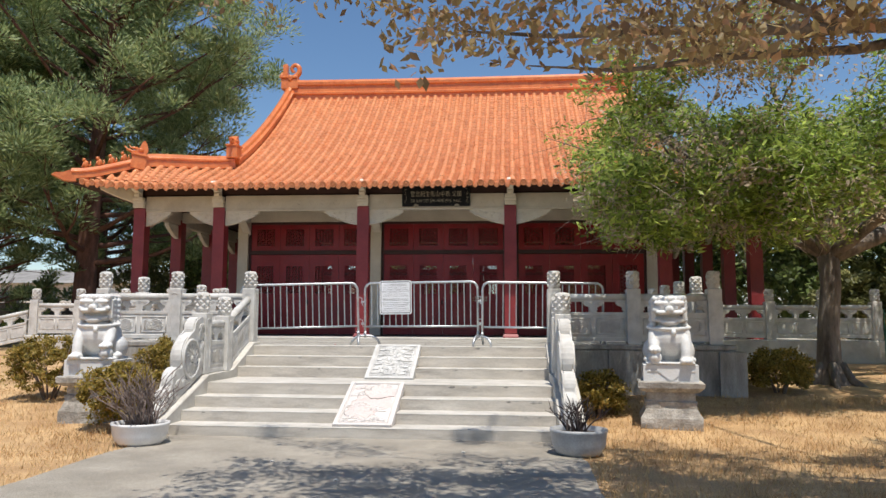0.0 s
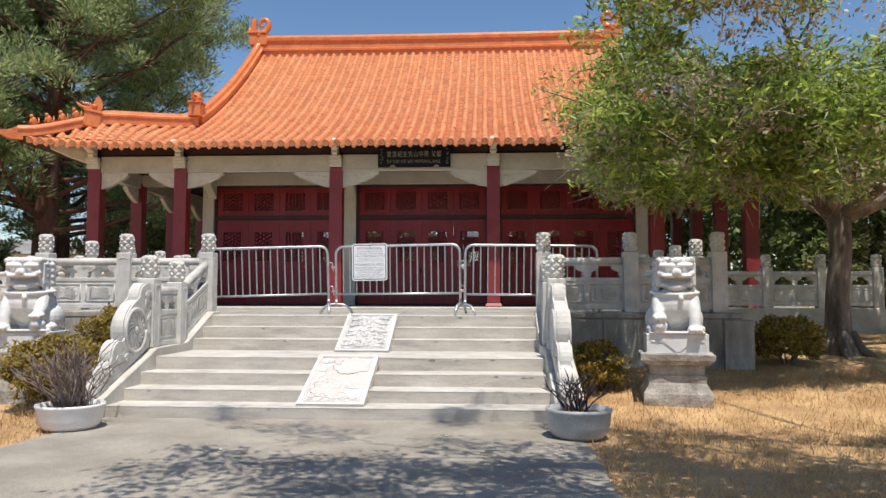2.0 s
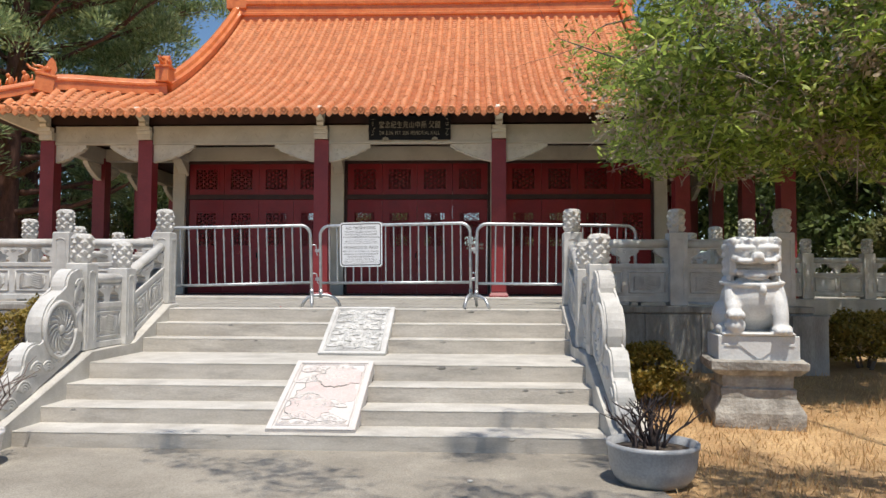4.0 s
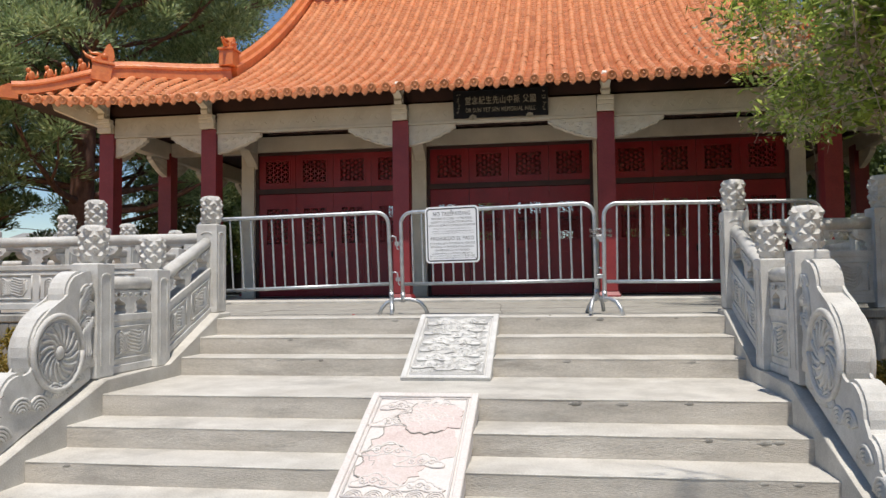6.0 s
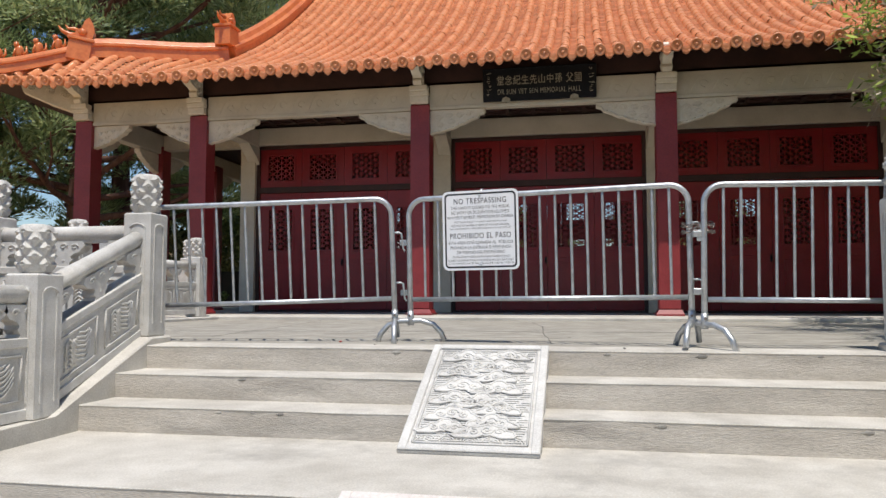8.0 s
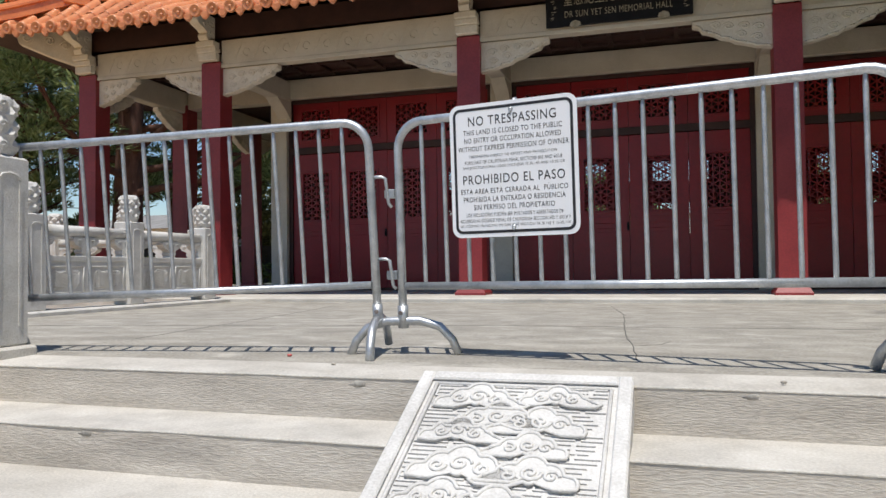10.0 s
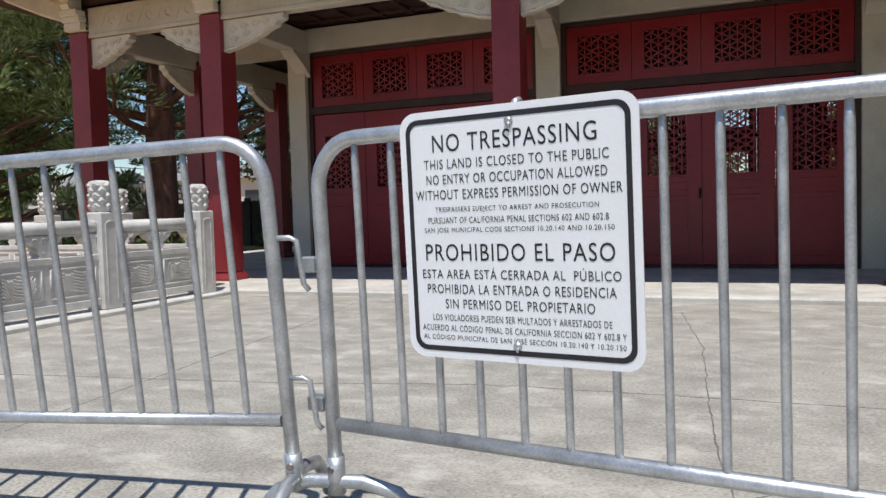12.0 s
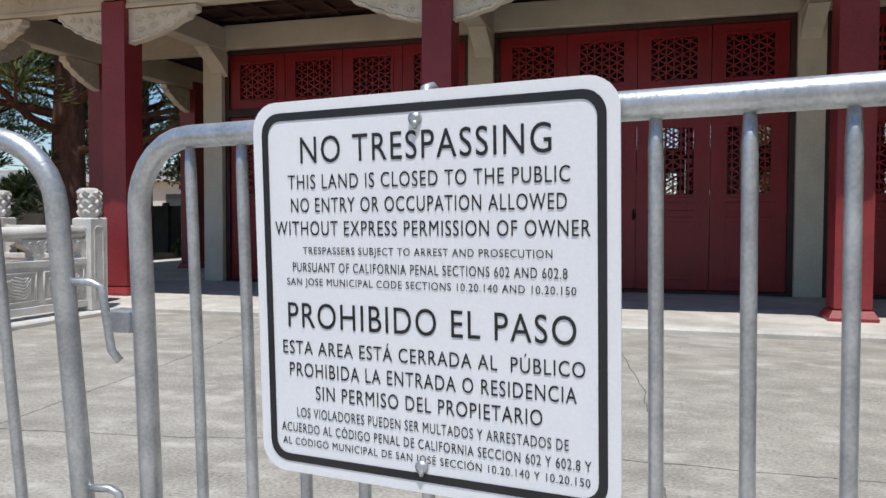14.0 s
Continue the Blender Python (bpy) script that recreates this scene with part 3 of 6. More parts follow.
n_door = 0
for wy in (WALL_Y, 19.0):
    for a, b in BAYS:
        n_door += 1
        d = thing("door_%d" % n_door, "closed red wooden doors with star lattice openings", "door", pose(CX + (a + b) / 2, wy, 0), kind="structure")
        w = b - a
        bm = B()
        f = 0.07
        for x0, x1, z0, z1 in ((-w / 2, -w / 2 + f, HALL_Z, 4.58), (w / 2 - f, w / 2, HALL_Z, 4.58), (-w / 2 + f, w / 2 - f, 4.51, 4.58), (-w / 2 + f, w / 2 - f, 3.57, 3.69), (-w / 2 + f, w / 2 - f, HALL_Z, HALL_Z + 0.04)):
            bbox(bm, x0, -0.07, z0, x1, 0.06, z1, 0.006)
        part("door_frame", bm, M_DARKWOOD, d, "dark brown frame")
        lw = (w - 2 * f) / 4
        top = leaf_frame(lw - 0.008, 3.69, 4.51, 3.82, 4.38, 0.60, False)
        low = leaf_frame(lw - 0.008, HALL_Z + 0.045, 3.565, 2.34, 3.22, 0.54)
        for k in range(4):
            x = -w / 2 + f + lw * (k + 0.5)
            piece("lattice", LAT_TOP, piece("transom", top, d, pose(x, 0, 0)), pose(0, 0, 4.10))
            leaf = piece("door_leaf", low, d, pose(x, 0, 0))
            piece("lattice", LAT_LOW, leaf, pose(0, 0, 2.78))
            if k == 1:
                bm = B()
                bbox(bm, lw / 2 - 0.045, -0.055, 2.02, lw / 2 - 0.012, -0.032, 2.16, 0.004)
                tube(bm, [(lw / 2 - 0.03, -0.05, 2.12), (lw / 2 - 0.03, -0.085, 2.11), (lw / 2 - 0.03, -0.09, 2.05), (lw / 2 - 0.03, -0.055, 2.04)], 0.008, 6)
                part("handle", bm, M_BLACK, leaf, "black iron handle")

# ---- roof ----
YE, ZE, YR, XE, XG, YG = 6.30, 5.09, 14.05, 10.1, 6.23, 8.50


def roof_z(x, y):
    """Height of the front slope: concave, its eaves swept up near the corners."""
    s = min(y, 2 * YR - y) - YE
    up = max(0.0, (abs(x) - 7.0) / 3.05) ** 2 * 0.20 * max(0.0, 1 - s / 2.6)
    u, v = min(1.0, max(0.0, (abs(x) - 5.9) / 2.7)), min(1.0, max(0.0, s / 1.1))
    return ZE + 0.373 * s + 0.0332 * s * s + up + 0.36 * u * u * (3 - 2 * u) * v * v * (3 - 2 * v)


def hip_y(x):
    return YE + (XE - abs(x)) * (YG - YE) / (XE - XG)


def top_y(x):
    return YR if abs(x) <= XG else hip_y(x)


def sweep(bm, pts, prof, closed=True):
    """An outline of (sideways, upwards) pairs carried along pts."""
    pts = [Vector(p) for p in pts]
    rings = []
    for i, p in enumerate(pts):
        d = pts[min(i + 1, len(pts) - 1)] - pts[max(i - 1, 0)]
        side = Vector((d.y, -d.x, 0)).normalized()
        upv = side.cross(d).normalized()
        if upv.z < 0:
            upv = -upv
        rings.append([bm.verts.new(p + side * a + upv * b) for a, b in prof])
    n = len(prof)
    for r0, r1 in zip(rings, rings[1:]):
        for k in range(n):
            bm.faces.new((r0[k], r0[(k + 1) % n], r1[(k + 1) % n], r1[k]))
    bm.faces.new(rings[0][::-1])
    bm.faces.new(rings[-1])


roof = thing("roof", "", "", kind="")
roof.parent = hall

# the timber deck under the tiles, on all four sides
bm = B()
for back in (False, True):
    cols = [-XE + 2 * XE * i / 60 for i in range(61)]
    rows = []
    for x in cols:
        ye = top_y(x)
        col = []
        for j in range(9):
            y = YE + (ye - YE) * j / 8
            yy = 2 * YR - y if back else y
            col.append(bm.verts.new((x, yy, roof_z(x, y) - 0.05)))
        rows.append(col)
    for a, c in zip(rows, rows[1:]):
        for j in range(8):
            bm.faces.new((a[j], c[j], c[j + 1], a[j + 1]))
for sx in (-1, 1):
    rows = []
    for j in range(9):
        x = XE + (XG - 0.05 - XE) * j / 8
        y0 = hip_y(x)
        rows.append([bm.verts.new((sx * x, y0 + (2 * YR - 2 * y0) * i / 20, roof_z(x, y0) - 0.05)) for i in range(21)])
    for a, c in zip(rows, rows[1:]):
        for i in range(20):
            bm.faces.new((a[i], a[i + 1], c[i + 1], c[i]))
    prof = [(YG + (2 * YR - 2 * YG) * i / 20) for i in range(21)]
    a = [bm.verts.new((sx * (XG - 0.06), y, ZE + 0.9)) for y in prof]
    b = [bm.verts.new((sx * (XG - 0.06), y, roof_z(XG, min(y, 2 * YR - y)) - 0.05)) for y in prof]
    for i in range(20):
        bm.faces.new((a[i], a[i + 1], b[i + 1], b[i]))
part("roof_deck", bm, M_DARKWOOD, roof, "dark timber deck under the eaves")
bm = B()
for sx in (-1, 1):
    rows = []
    for j in range(9):
        x = XE + (XG - XE) * j / 8
        y0 = hip_y(x) + 0.02
        rows.append([bm.verts.new((sx * x, y0 + (2 * YR - 2 * y0) * i / 20, roof_z(x, y0) + 0.01)) for i in range(21)])
    for a, c in zip(rows, rows[1:]):
        for i in range(20):
            bm.faces.new((a[i], a[i + 1], c[i + 1], c[i]))
rows = []
for i in range(41):
    x = -XG + 2 * XG * i / 40
    rows.append([bm.verts.new((x, 2 * YR - (YE + (YR - YE) * j / 8), roof_z(x, YE + (YR - YE) * j / 8) + 0.01)) for j in range(9)])
for a, c in zip(rows, rows[1:]):
    for j in range(8):
        bm.faces.new((a[j], a[j + 1], c[j + 1], c[j]))
part("side_slopes", bm, M_PAN, roof)

# barrel tiles in columns, pan tiles between them
PITCH = 0.281
NCOL = int(2 * 9.9 / PITCH)
COLX = [(k - (NCOL - 1) / 2) * PITCH for k in range(NCOL)]
TL = 0.30
SEG = 7


def barrel(length, r0=0.080, r1=0.075):
    """Half-round tile along y with a lip at its lower end."""
    v, f = [], []
    for y, r in ((0, r0 * 0.9), (0, r0), (0.03, r0), (0.032, r1 + 0.004), (length, r1)):
        for k in range(SEG):
            a = math.pi * k / (SEG - 1)
            v.append((r * math.cos(a), y, r * math.sin(a) + 0.012))
    for j in range(4):
        for k in range(SEG - 1):
            f.append((j * SEG + k, j * SEG + k + 1, (j + 1) * SEG + k + 1, (j + 1) * SEG + k))
    return v, f


bv, bf = barrel(TL)
tile_me = bpy.data.meshes.new("tile")
tile_me.from_pydata(bv, [], bf)
tile_me.materials.append(M_TILE)
tile_me.polygons.foreach_set("use_smooth", [True] * len(bf))

rng = np.random.default_rng(4)
near_tiles, V, F = [], [], []
for x in COLX:
    yt = top_y(x) - 0.05
    y, row = YE - 0.02, 0
    while y < yt - 0.08:
        z = roof_z(x, y)
        y2 = y + 0.1
        slope = math.atan2(roof_z(x, y2) - z, 0.1)
        jx, jz, jr = rng.normal(0, 0.004), rng.normal(0, 0.003), rng.normal(0, 0.6)
        m = pose(x + jx, y, z + jz, math.degrees(slope), 0, jr)
        if row < 4:
            near_tiles.append(m)
        else:
            o = len(V)
            V += [tuple(m @ Vector(p)) for p in bv]
            F += [tuple(i + o for i in q) for q in bf]
        y += TL * math.cos(slope) * 0.96
        row += 1
far_me = bpy.data.meshes.new("barrel_tiles")
far_me.from_pydata(V, [], F)
far_me.materials.append(M_TILE)
far_me.polygons.foreach_set("use_smooth", [True] * len(F))
far = piece("barrel_tiles", far_me, roof)
tagged(far, "rows of orange half-round glazed tiles", kind="stuff")

V, F = [], []
for a, b in zip(COLX, COLX[1:]):
    xm = (a + b) / 2
    yt = top_y(max(abs(a), abs(b)) if abs(xm) > XG - 0.3 else 0)
    y = YE
    step = 0.125
    while y < yt - 0.05:
        y2 = y + step
        o = len(V)
        for yy, dz in ((y, 0.0), (y, 0.036), (y2, 0.004)):
            for q in range(4):
                t = q / 3
                x = a + 0.06 + (b - a - 0.12) * t
                sag = -0.022 * (1 - (2 * t - 1) ** 2)
                V.append((x, yy + (0.03 * (1 - (2 * t - 1) ** 2) * -0.6 if dz != 0.004 else 0), roof_z(x, yy) + dz + sag))
        for j in range(2):
            for q in range(3):
                F.append((o + j * 4 + q, o + j * 4 + q + 1, o + (j + 1) * 4 + q + 1, o + (j + 1) * 4 + q))
        y = y2
pan_me = bpy.data.meshes.new("pan_tiles")
pan_me.from_pydata(V, [], F)
pan_me.materials.append(M_PAN)
tagged(piece("pan_tiles", pan_me, roof), "overlapping curved pan tiles", kind="stuff")

# main ridge, descending ridges, hip ridges
RP = [(-0.17, -0.1), (-0.17, 0.08), (-0.23, 0.11), (-0.23, 0.18), (-0.16, 0.22), (-0.15, 0.44), (-0.21, 0.48), (-0.22, 0.58), (-0.15, 0.68), (0.15, 0.68), (0.22, 0.58), (0.21, 0.48), (0.15, 0.44), (0.16, 0.22), (0.23, 0.18), (0.23, 0.11), (0.17, 0.08), (0.17, -0.1)]
bm = B()
zr = roof_z(0, YR)
sweep(bm, [(-XG - 0.1, YR, zr - 0.02), (-3, YR, zr - 0.05), (0, YR, zr - 0.06), (3, YR, zr - 0.05), (XG + 0.1, YR, zr - 0.02)], RP)
part("main_ridge", bm, M_RIDGE, roof, "moulded orange glazed ridge")
DP = [(-0.15, -0.08), (-0.15, 0.16), (-0.19, 0.18), (-0.19, 0.24), (-0.12, 0.28), (-0.09, 0.37), (0.0, 0.41), (0.09, 0.37), (0.12, 0.28), (0.19, 0.24), (0.19, 0.18), (0.15, 0.16), (0.15, -0.08)]


def ornament_beast(scale, m, tall):
    """A crested guardian lump with a forked snout on a stepped block."""
    bm = B()
    bbox(bm, -0.20, -0.17, -0.34, 0.20, 0.17, 0.04, 0.015)
    bbox(bm, -0.23, -0.20, 0.04, 0.23, 0.20, 0.10, 0.012)
    prism(bm, [(-0.14, 0.10), (0.17, 0.10), (0.20, 0.26), (0.15, 0.36 * tall), (0.06, 0.46 * tall), (0.0, 0.40 * tall), (-0.04, 0.30), (-0.12, 0.24)], -0.10, 0.10)
    tube(bm, [(-0.08, 0, 0.17), (-0.22, 0, 0.15), (-0.36, 0, 0.19), (-0.44, 0, 0.27)], [0.06, 0.05, 0.035, 0.012], 8)
    tube(bm, [(-0.06, 0, 0.25), (-0.18, 0, 0.28), (-0.27, 0, 0.26), (-0.33, 0, 0.32)], [0.05, 0.035, 0.025, 0.01], 8)
    blob(bm, (0.0, -0.10, 0.22), (0.08, 0.05, 0.07), 8, 6)
    blob(bm, (0.0, 0.10, 0.22), (0.08, 0.05, 0.07), 8, 6)
    bmesh.ops.scale(bm, vec=(scale, scale, scale), verts=bm.verts[:])
    o = part("ridge_beast", bm, M_RIDGE, roof)
    o.matrix_basis = m


def small_figure(k):
    bm = B()
    blob(bm, (0, 0, 0.10), (0.075, 0.06, 0.11), 9, 7, wob=0.25)
    blob(bm, (-0.055, 0, 0.225), (0.05, 0.042, 0.055), 8, 6, wob=0.2)
    tube(bm, [(-0.06, 0.03, 0.15), (-0.10, 0.03, 0.0)], 0.018, 6)
    tube(bm, [(-0.06, -0.03, 0.15), (-0.10, -0.03, 0.0)], 0.018, 6)
    tube(bm, [(0.06, 0, 0.05), (0.12, 0, 0.10), (0.11, 0, 0.21)], [0.03, 0.025, 0.01], 6)
    return finish(bm, "figurine", M_RIDGE)


fig_me = small_figure(0)
for sx in (-1, 1):
    bm = B()
    sweep(bm, [(sx * (XG + 0.02), YR - (YR - YG - 0.05) * i / 24, roof_z(XG, YR - (YR - YG - 0.05) * i / 24) + 0.03) for i in range(25)], DP)
    part("descending_ridge", bm, M_RIDGE, roof)
    hip = []
    for i in range(19):
        x = XG + (XE - 0.05 - XG) * i / 18
        hip.append((sx * x, hip_y(x), roof_z(x, hip_y(x)) + 0.05 + 0.07 * (i / 18) ** 2))
    bm = B()
    sweep(bm, hip[:12], [(a * 0.85, b * 0.82) for a, b in DP])
    part("hip_ridge", bm, M_RIDGE, roof)
    bm = B()
    sweep(bm, hip[11:], [(a * 0.75, b * 0.62) for a, b in DP])
    part("hip_ridge", bm, M_RIDGE, roof)
    ang = math.degrees(math.atan2(YG - YE, XE - XG))
    yaw = ang if sx < 0 else 180 - ang
    p = hip[11]
    ornament_beast(1.0, pose(p[0], p[1], p[2] + 0.24, 0, 8, yaw), 1.15)
    ornament_beast(0.95, pose(sx * (XG + 0.02), YG - 0.08, roof_z(XG, YG) + 0.58, 0, 0, 90), 0.9)
    for k in (12.6, 13.9, 15.2, 16.6):
        i = int(k)
        a, b = Vector(hip[i]), Vector(hip[i + 1])
        q = a.lerp(b, k - i)
        piece("figurine", fig_me, roof, pose(q.x, q.y, q.z + 0.245, 0, 0, yaw))
    q = Vector(hip[-1])
    bm = B()
    prism(bm, [(0.12, -0.12), (0.12, 0.16), (-0.05, 0.20), (-0.22, 0.12), (-0.42, 0.10), (-0.50, 0.03), (-0.36, -0.02), (-0.20, -0.10)], -0.11, 0.11)
    o = part("corner_tile", bm, M_RIDGE, roof)
    o.matrix_basis = pose(q.x, q.y, q.z - 0.02, 0, 0, yaw)
    # curled ridge-end ornament: fin outside, coil inside
    bm = B()
    bbox(bm, -0.32, -0.22, -0.30, 0.32, 0.22, 0.12, 0.03)
    bbox(bm, -0.38, -0.26, 0.12, 0.30, 0.26, 0.20, 0.02)
    tube(bm, [(-0.30, 0, 0.16), (-0.40, 0, 0.30), (-0.34, 0, 0.42)], [0.10, 0.07, 0.03], 8)
    bbox(bm, -0.30, -0.09, 0.20, -0.12, 0.09, 0.72, 0.03)
    pts, rs = [], []
    for i in range(22):
        a = -1.2 + i * 0.30
        rr = 0.23 - 0.0085 * i
        pts.append((0.12 + rr * math.cos(a), 0, 0.52 + rr * 1.15 * math.sin(a)))
        rs.append(0.11 - 0.0035 * i)
    tube(bm, [(0.05, 0, 0.14), (0.20, 0, 0.22)] + pts, [0.16, 0.14] + rs, 10)
    for a in (-0.5, 0.0, 0.5):
        blob(bm, (0.30 * math.cos(a) - 0.25, -0.2, 0.12 + 0.1 * a), (0.09, 0.06, 0.09), 8, 6)
    o = part("ridge_end_ornament", bm, M_RIDGE, roof, "curled glazed ridge-end ornament")
    o.matrix_basis = pose(sx * (XG + 0.02), YR, zr + 0.60) @ Matrix.Diagonal((-sx, 1, 1, 1))

# round eave ends and pointed drip tiles, then the lowest tile rows
bm = B()
lathe(bm, [(0.0, -0.012), (0.045, -0.012), (0.05, -0.02), (0.062, -0.012), (0.068, -0.024), (0.088, -0.024), (0.09, 0.0), (0.09, 0.03)], 16, pose(0, 0, 0.03, -90, 0, 0), caps=False)
lathe(bm, [(0.002, -0.03), (0.02, -0.028), (0.028, -0.012)], 8, pose(0, 0, 0.03, -90, 0, 0), caps=False)
cap_tile = finish(bm, "eave_end_tile", M_TILE)
bm = B()
prism(bm, [(-0.075, 0.01), (-0.04, -0.012), (0, -0.02), (0.04, -0.012), (0.075, 0.01), (0.07, -0.05), (0.035, -0.095), (0, -0.115), (-0.035, -0.095), (-0.07, -0.05)], -0.012, 0.012)
tube(bm, [(-0.05, -0.014, -0.045), (-0.02, -0.014, -0.08), (0.02, -0.014, -0.08), (0.05, -0.014, -0.045)], 0.006, 5)
drip_tile = finish(bm, "drip_tile", M_TILE)
for i, x in enumerate(COLX):
    piece("eave_end_tile", cap_tile, roof, pose(x, YE - 0.03, roof_z(x, YE) + 0.0, 12, 0, rng.normal(0, 2)))
    if i:
        xm = (x + COLX[i - 1]) / 2
        piece("drip_tile", drip_tile, roof, pose(xm, YE - 0.015, roof_z(xm, YE) + 0.005, 10, 0, rng.normal(0, 2)))
for m in near_tiles:
    piece("tile", tile_me, roof, m)

# ---- stone balustrades ----
def finial(bm, z, r=0.095, h=0.31):
    """A round post head carved with rows of cloud lozenges."""
    lathe(bm, [(r * 0.9, z), (r, z + 0.012), (r, z + h - 0.03), (r * 0.86, z + h - 0.006), (r * 0.5, z + h)], 18)
    rows = 3
    for j in range(rows * 2 - 1):
        zz = z + h * (0.17 + 0.165 * j)
        for k in range(5):
            a = 2 * math.pi * (k + (0.5 if j % 2 else 0)) / 5
            m = Matrix.Translation((0, 0, zz)) @ Matrix.Rotation(a, 4, 'Z') @ Matrix.Translation((0, -r, 0))
            vs = [bm.verts.new(p) for p in ((-0.047, 0.014, 0), (0, 0.004, 0.05), (0.047, 0.014, 0), (0, 0.004, -0.05), (-0.02, -0.018, 0.0), (0, -0.02, 0.02), (0.02, -0.018, 0.0), (0, -0.02, -0.02))]
            for q in ((0, 1, 5, 4), (1, 2, 6, 5), (2, 3, 7, 6), (3, 0, 4, 7), (4, 5, 6, 7)):
                bm.faces.new([vs[i] for i in q])
            bmesh.ops.transform(bm, matrix=m, verts=vs)
            tube(bm, [m @ Vector((0.022 * math.cos(t) * (1 - t / 9), -0.021, 0.02 * math.sin(t) * (1 - t / 9))) for t in (0, 1, 2, 3, 4, 5, 6)], 0.005, 4)


def bal_post(h=0.96, w=0.115):
    """Shaft with sunk faces; local origin at its foot."""
    bm = B()
    bbox(bm, -w, -w, 0, w, w, h, 0.012)
    for ang in (0, 90, 180, 270):
        m = pose(0, 0, 0, 0, 0, ang)
        for x in (-w * 0.55, w * 0.55):
            bbox(bm, x - 0.008, -w - 0.006, 0.10, x + 0.008, -w + 0.001, h - 0.12, 0.002, m)
        tube(bm, [m @ Vector((w * 0.55 * math.cos(t), -w - 0.001, h - 0.12 + 0.035 * math.sin(t))) for t in (0, 0.8, 1.57, 2.3, 3.14)], 0.008, 4)
    shaft = finish(bm, "shaft", M_STONE)
    bm = B()
    finial(bm, h + 0.004)
    return shaft, finish(bm, "finial", M_STONE)


def leaf_vase(bm, x, z, s=1.0, half=0):
    """Lotus-leaf support between panel and rail; half keeps one side only."""
    pts = [(-0.17, 0.20), (-0.185, 0.16), (-0.14, 0.115), (-0.09, 0.10), (-0.06, 0.075), (-0.075, 0.05), (-0.05, 0.02), (-0.06, 0.0)]
    full = pts + [(-a, b) for a, b in pts[::-1]]
    if half < 0:
        full = [(0, 0.20)] + [(a, b) for a, b in pts] + [(0, 0.0)]
    if half > 0:
        full = [(0, 0.0)] + [(-a, b) for a, b in pts[::-1]] + [(0, 0.20)]
    prism(bm, [(x + a * s, z + b) for a, b in full], -0.05, 0.05)
    for k in ((-0.10, 0.155), (0.0, 0.16), (0.10, 0.155)):
        if half * k[0] < 0:
            continue
        for sy in (-1, 1):
            tube(bm, [(x + k[0] * s + 0.035 * math.cos(t) * (1 - t / 9), sy * 0.052, z + k[1] + 0.026 * math.sin(t) * (1 - t / 9)) for t in range(7)], 0.007, 4)
    blob(bm, (x, 0, z + 0.045), (0.05, 0.058, 0.03), 8, 6)


def waves(bm, x0, x1, z0, z1, y, step=0.030, r=0.0095):
    """Carved wave lines: nested arcs that lean over each other."""
    w, h = x1 - x0, z1 - z0
    for k in range(-6, 30):
        pts = []
        for i in range(15):
            t = i / 14
            x = x0 + w * t
            z = z0 + k * step + 0.30 * h * math.sin(t * 2 * math.pi * 1.0 + 0.5) + 0.10 * h * math.sin(t * 4 * math.pi)
            if z0 <= z <= z1:
                pts.append((x, y, z))
            else:
                if len(pts) > 2:
                    tube(bm, pts, r, 4)
                pts = []
        if len(pts) > 2:
            tube(bm, pts, r, 4)


def bal_panel(length, shear=0.0, carve=True):
    """One bay between posts: carved panel, leaf supports and round rail, rising by shear per metre. Returns the part meshes."""
    L = length / 2
    S = Matrix.Identity(4)
    S[2][0] = shear
    out = []
    bm = B()
    bbox(bm, -L, -0.055, 0.05, L, 0.055, 0.55, 0.01)
    bbox(bm, -L, -0.066, 0.05, L, 0.066, 0.12, 0.006)
    bbox(bm, -L, -0.066, 0.49, L, 0.066, 0.55, 0.006)
    n = max(1, round(length / 0.55))
    for k in range(n):
        a = -L + length * k / n + 0.05
        b = -L + length * (k + 1) / n - 0.05
        for sy in (-1, 1):
            y = sy * 0.058
            for p, q in (((a, 0.17), (b, 0.17)), ((b, 0.17), (b, 0.44)), ((b, 0.44), (a, 0.44)), ((a, 0.44), (a, 0.17))):
                tube(bm, [(p[0], y, p[1]), (q[0], y, q[1])], 0.010, 4)
            if carve:
                waves(bm, a + 0.06, b - 0.06, 0.20, 0.41, y)
    out.append(("panel", bm))
    for x, half in ((-L, 1), (0, 0), (L, -1)):
        bm = B()
        leaf_vase(bm, x, 0.55, 1.0, half)
        out.append(("leaf_support", bm))
    bm = B()
    tube(bm, [(-L - 0.02, 0, 0.81), (L + 0.02, 0, 0.81)], 0.062, 14)
    bbox(bm, -L, -0.03, 0.735, L, 0.03, 0.76, 0.004)
    out.append(("rail", bm))
    res = []
    for n_, bm in out:
        if shear:
            bmesh.ops.transform(bm, matrix=S, verts=bm.verts[:])
        res.append((n_, finish(bm, n_, M_STONE)))
    return res


POST_SHAFT, POST_FIN = bal_post()


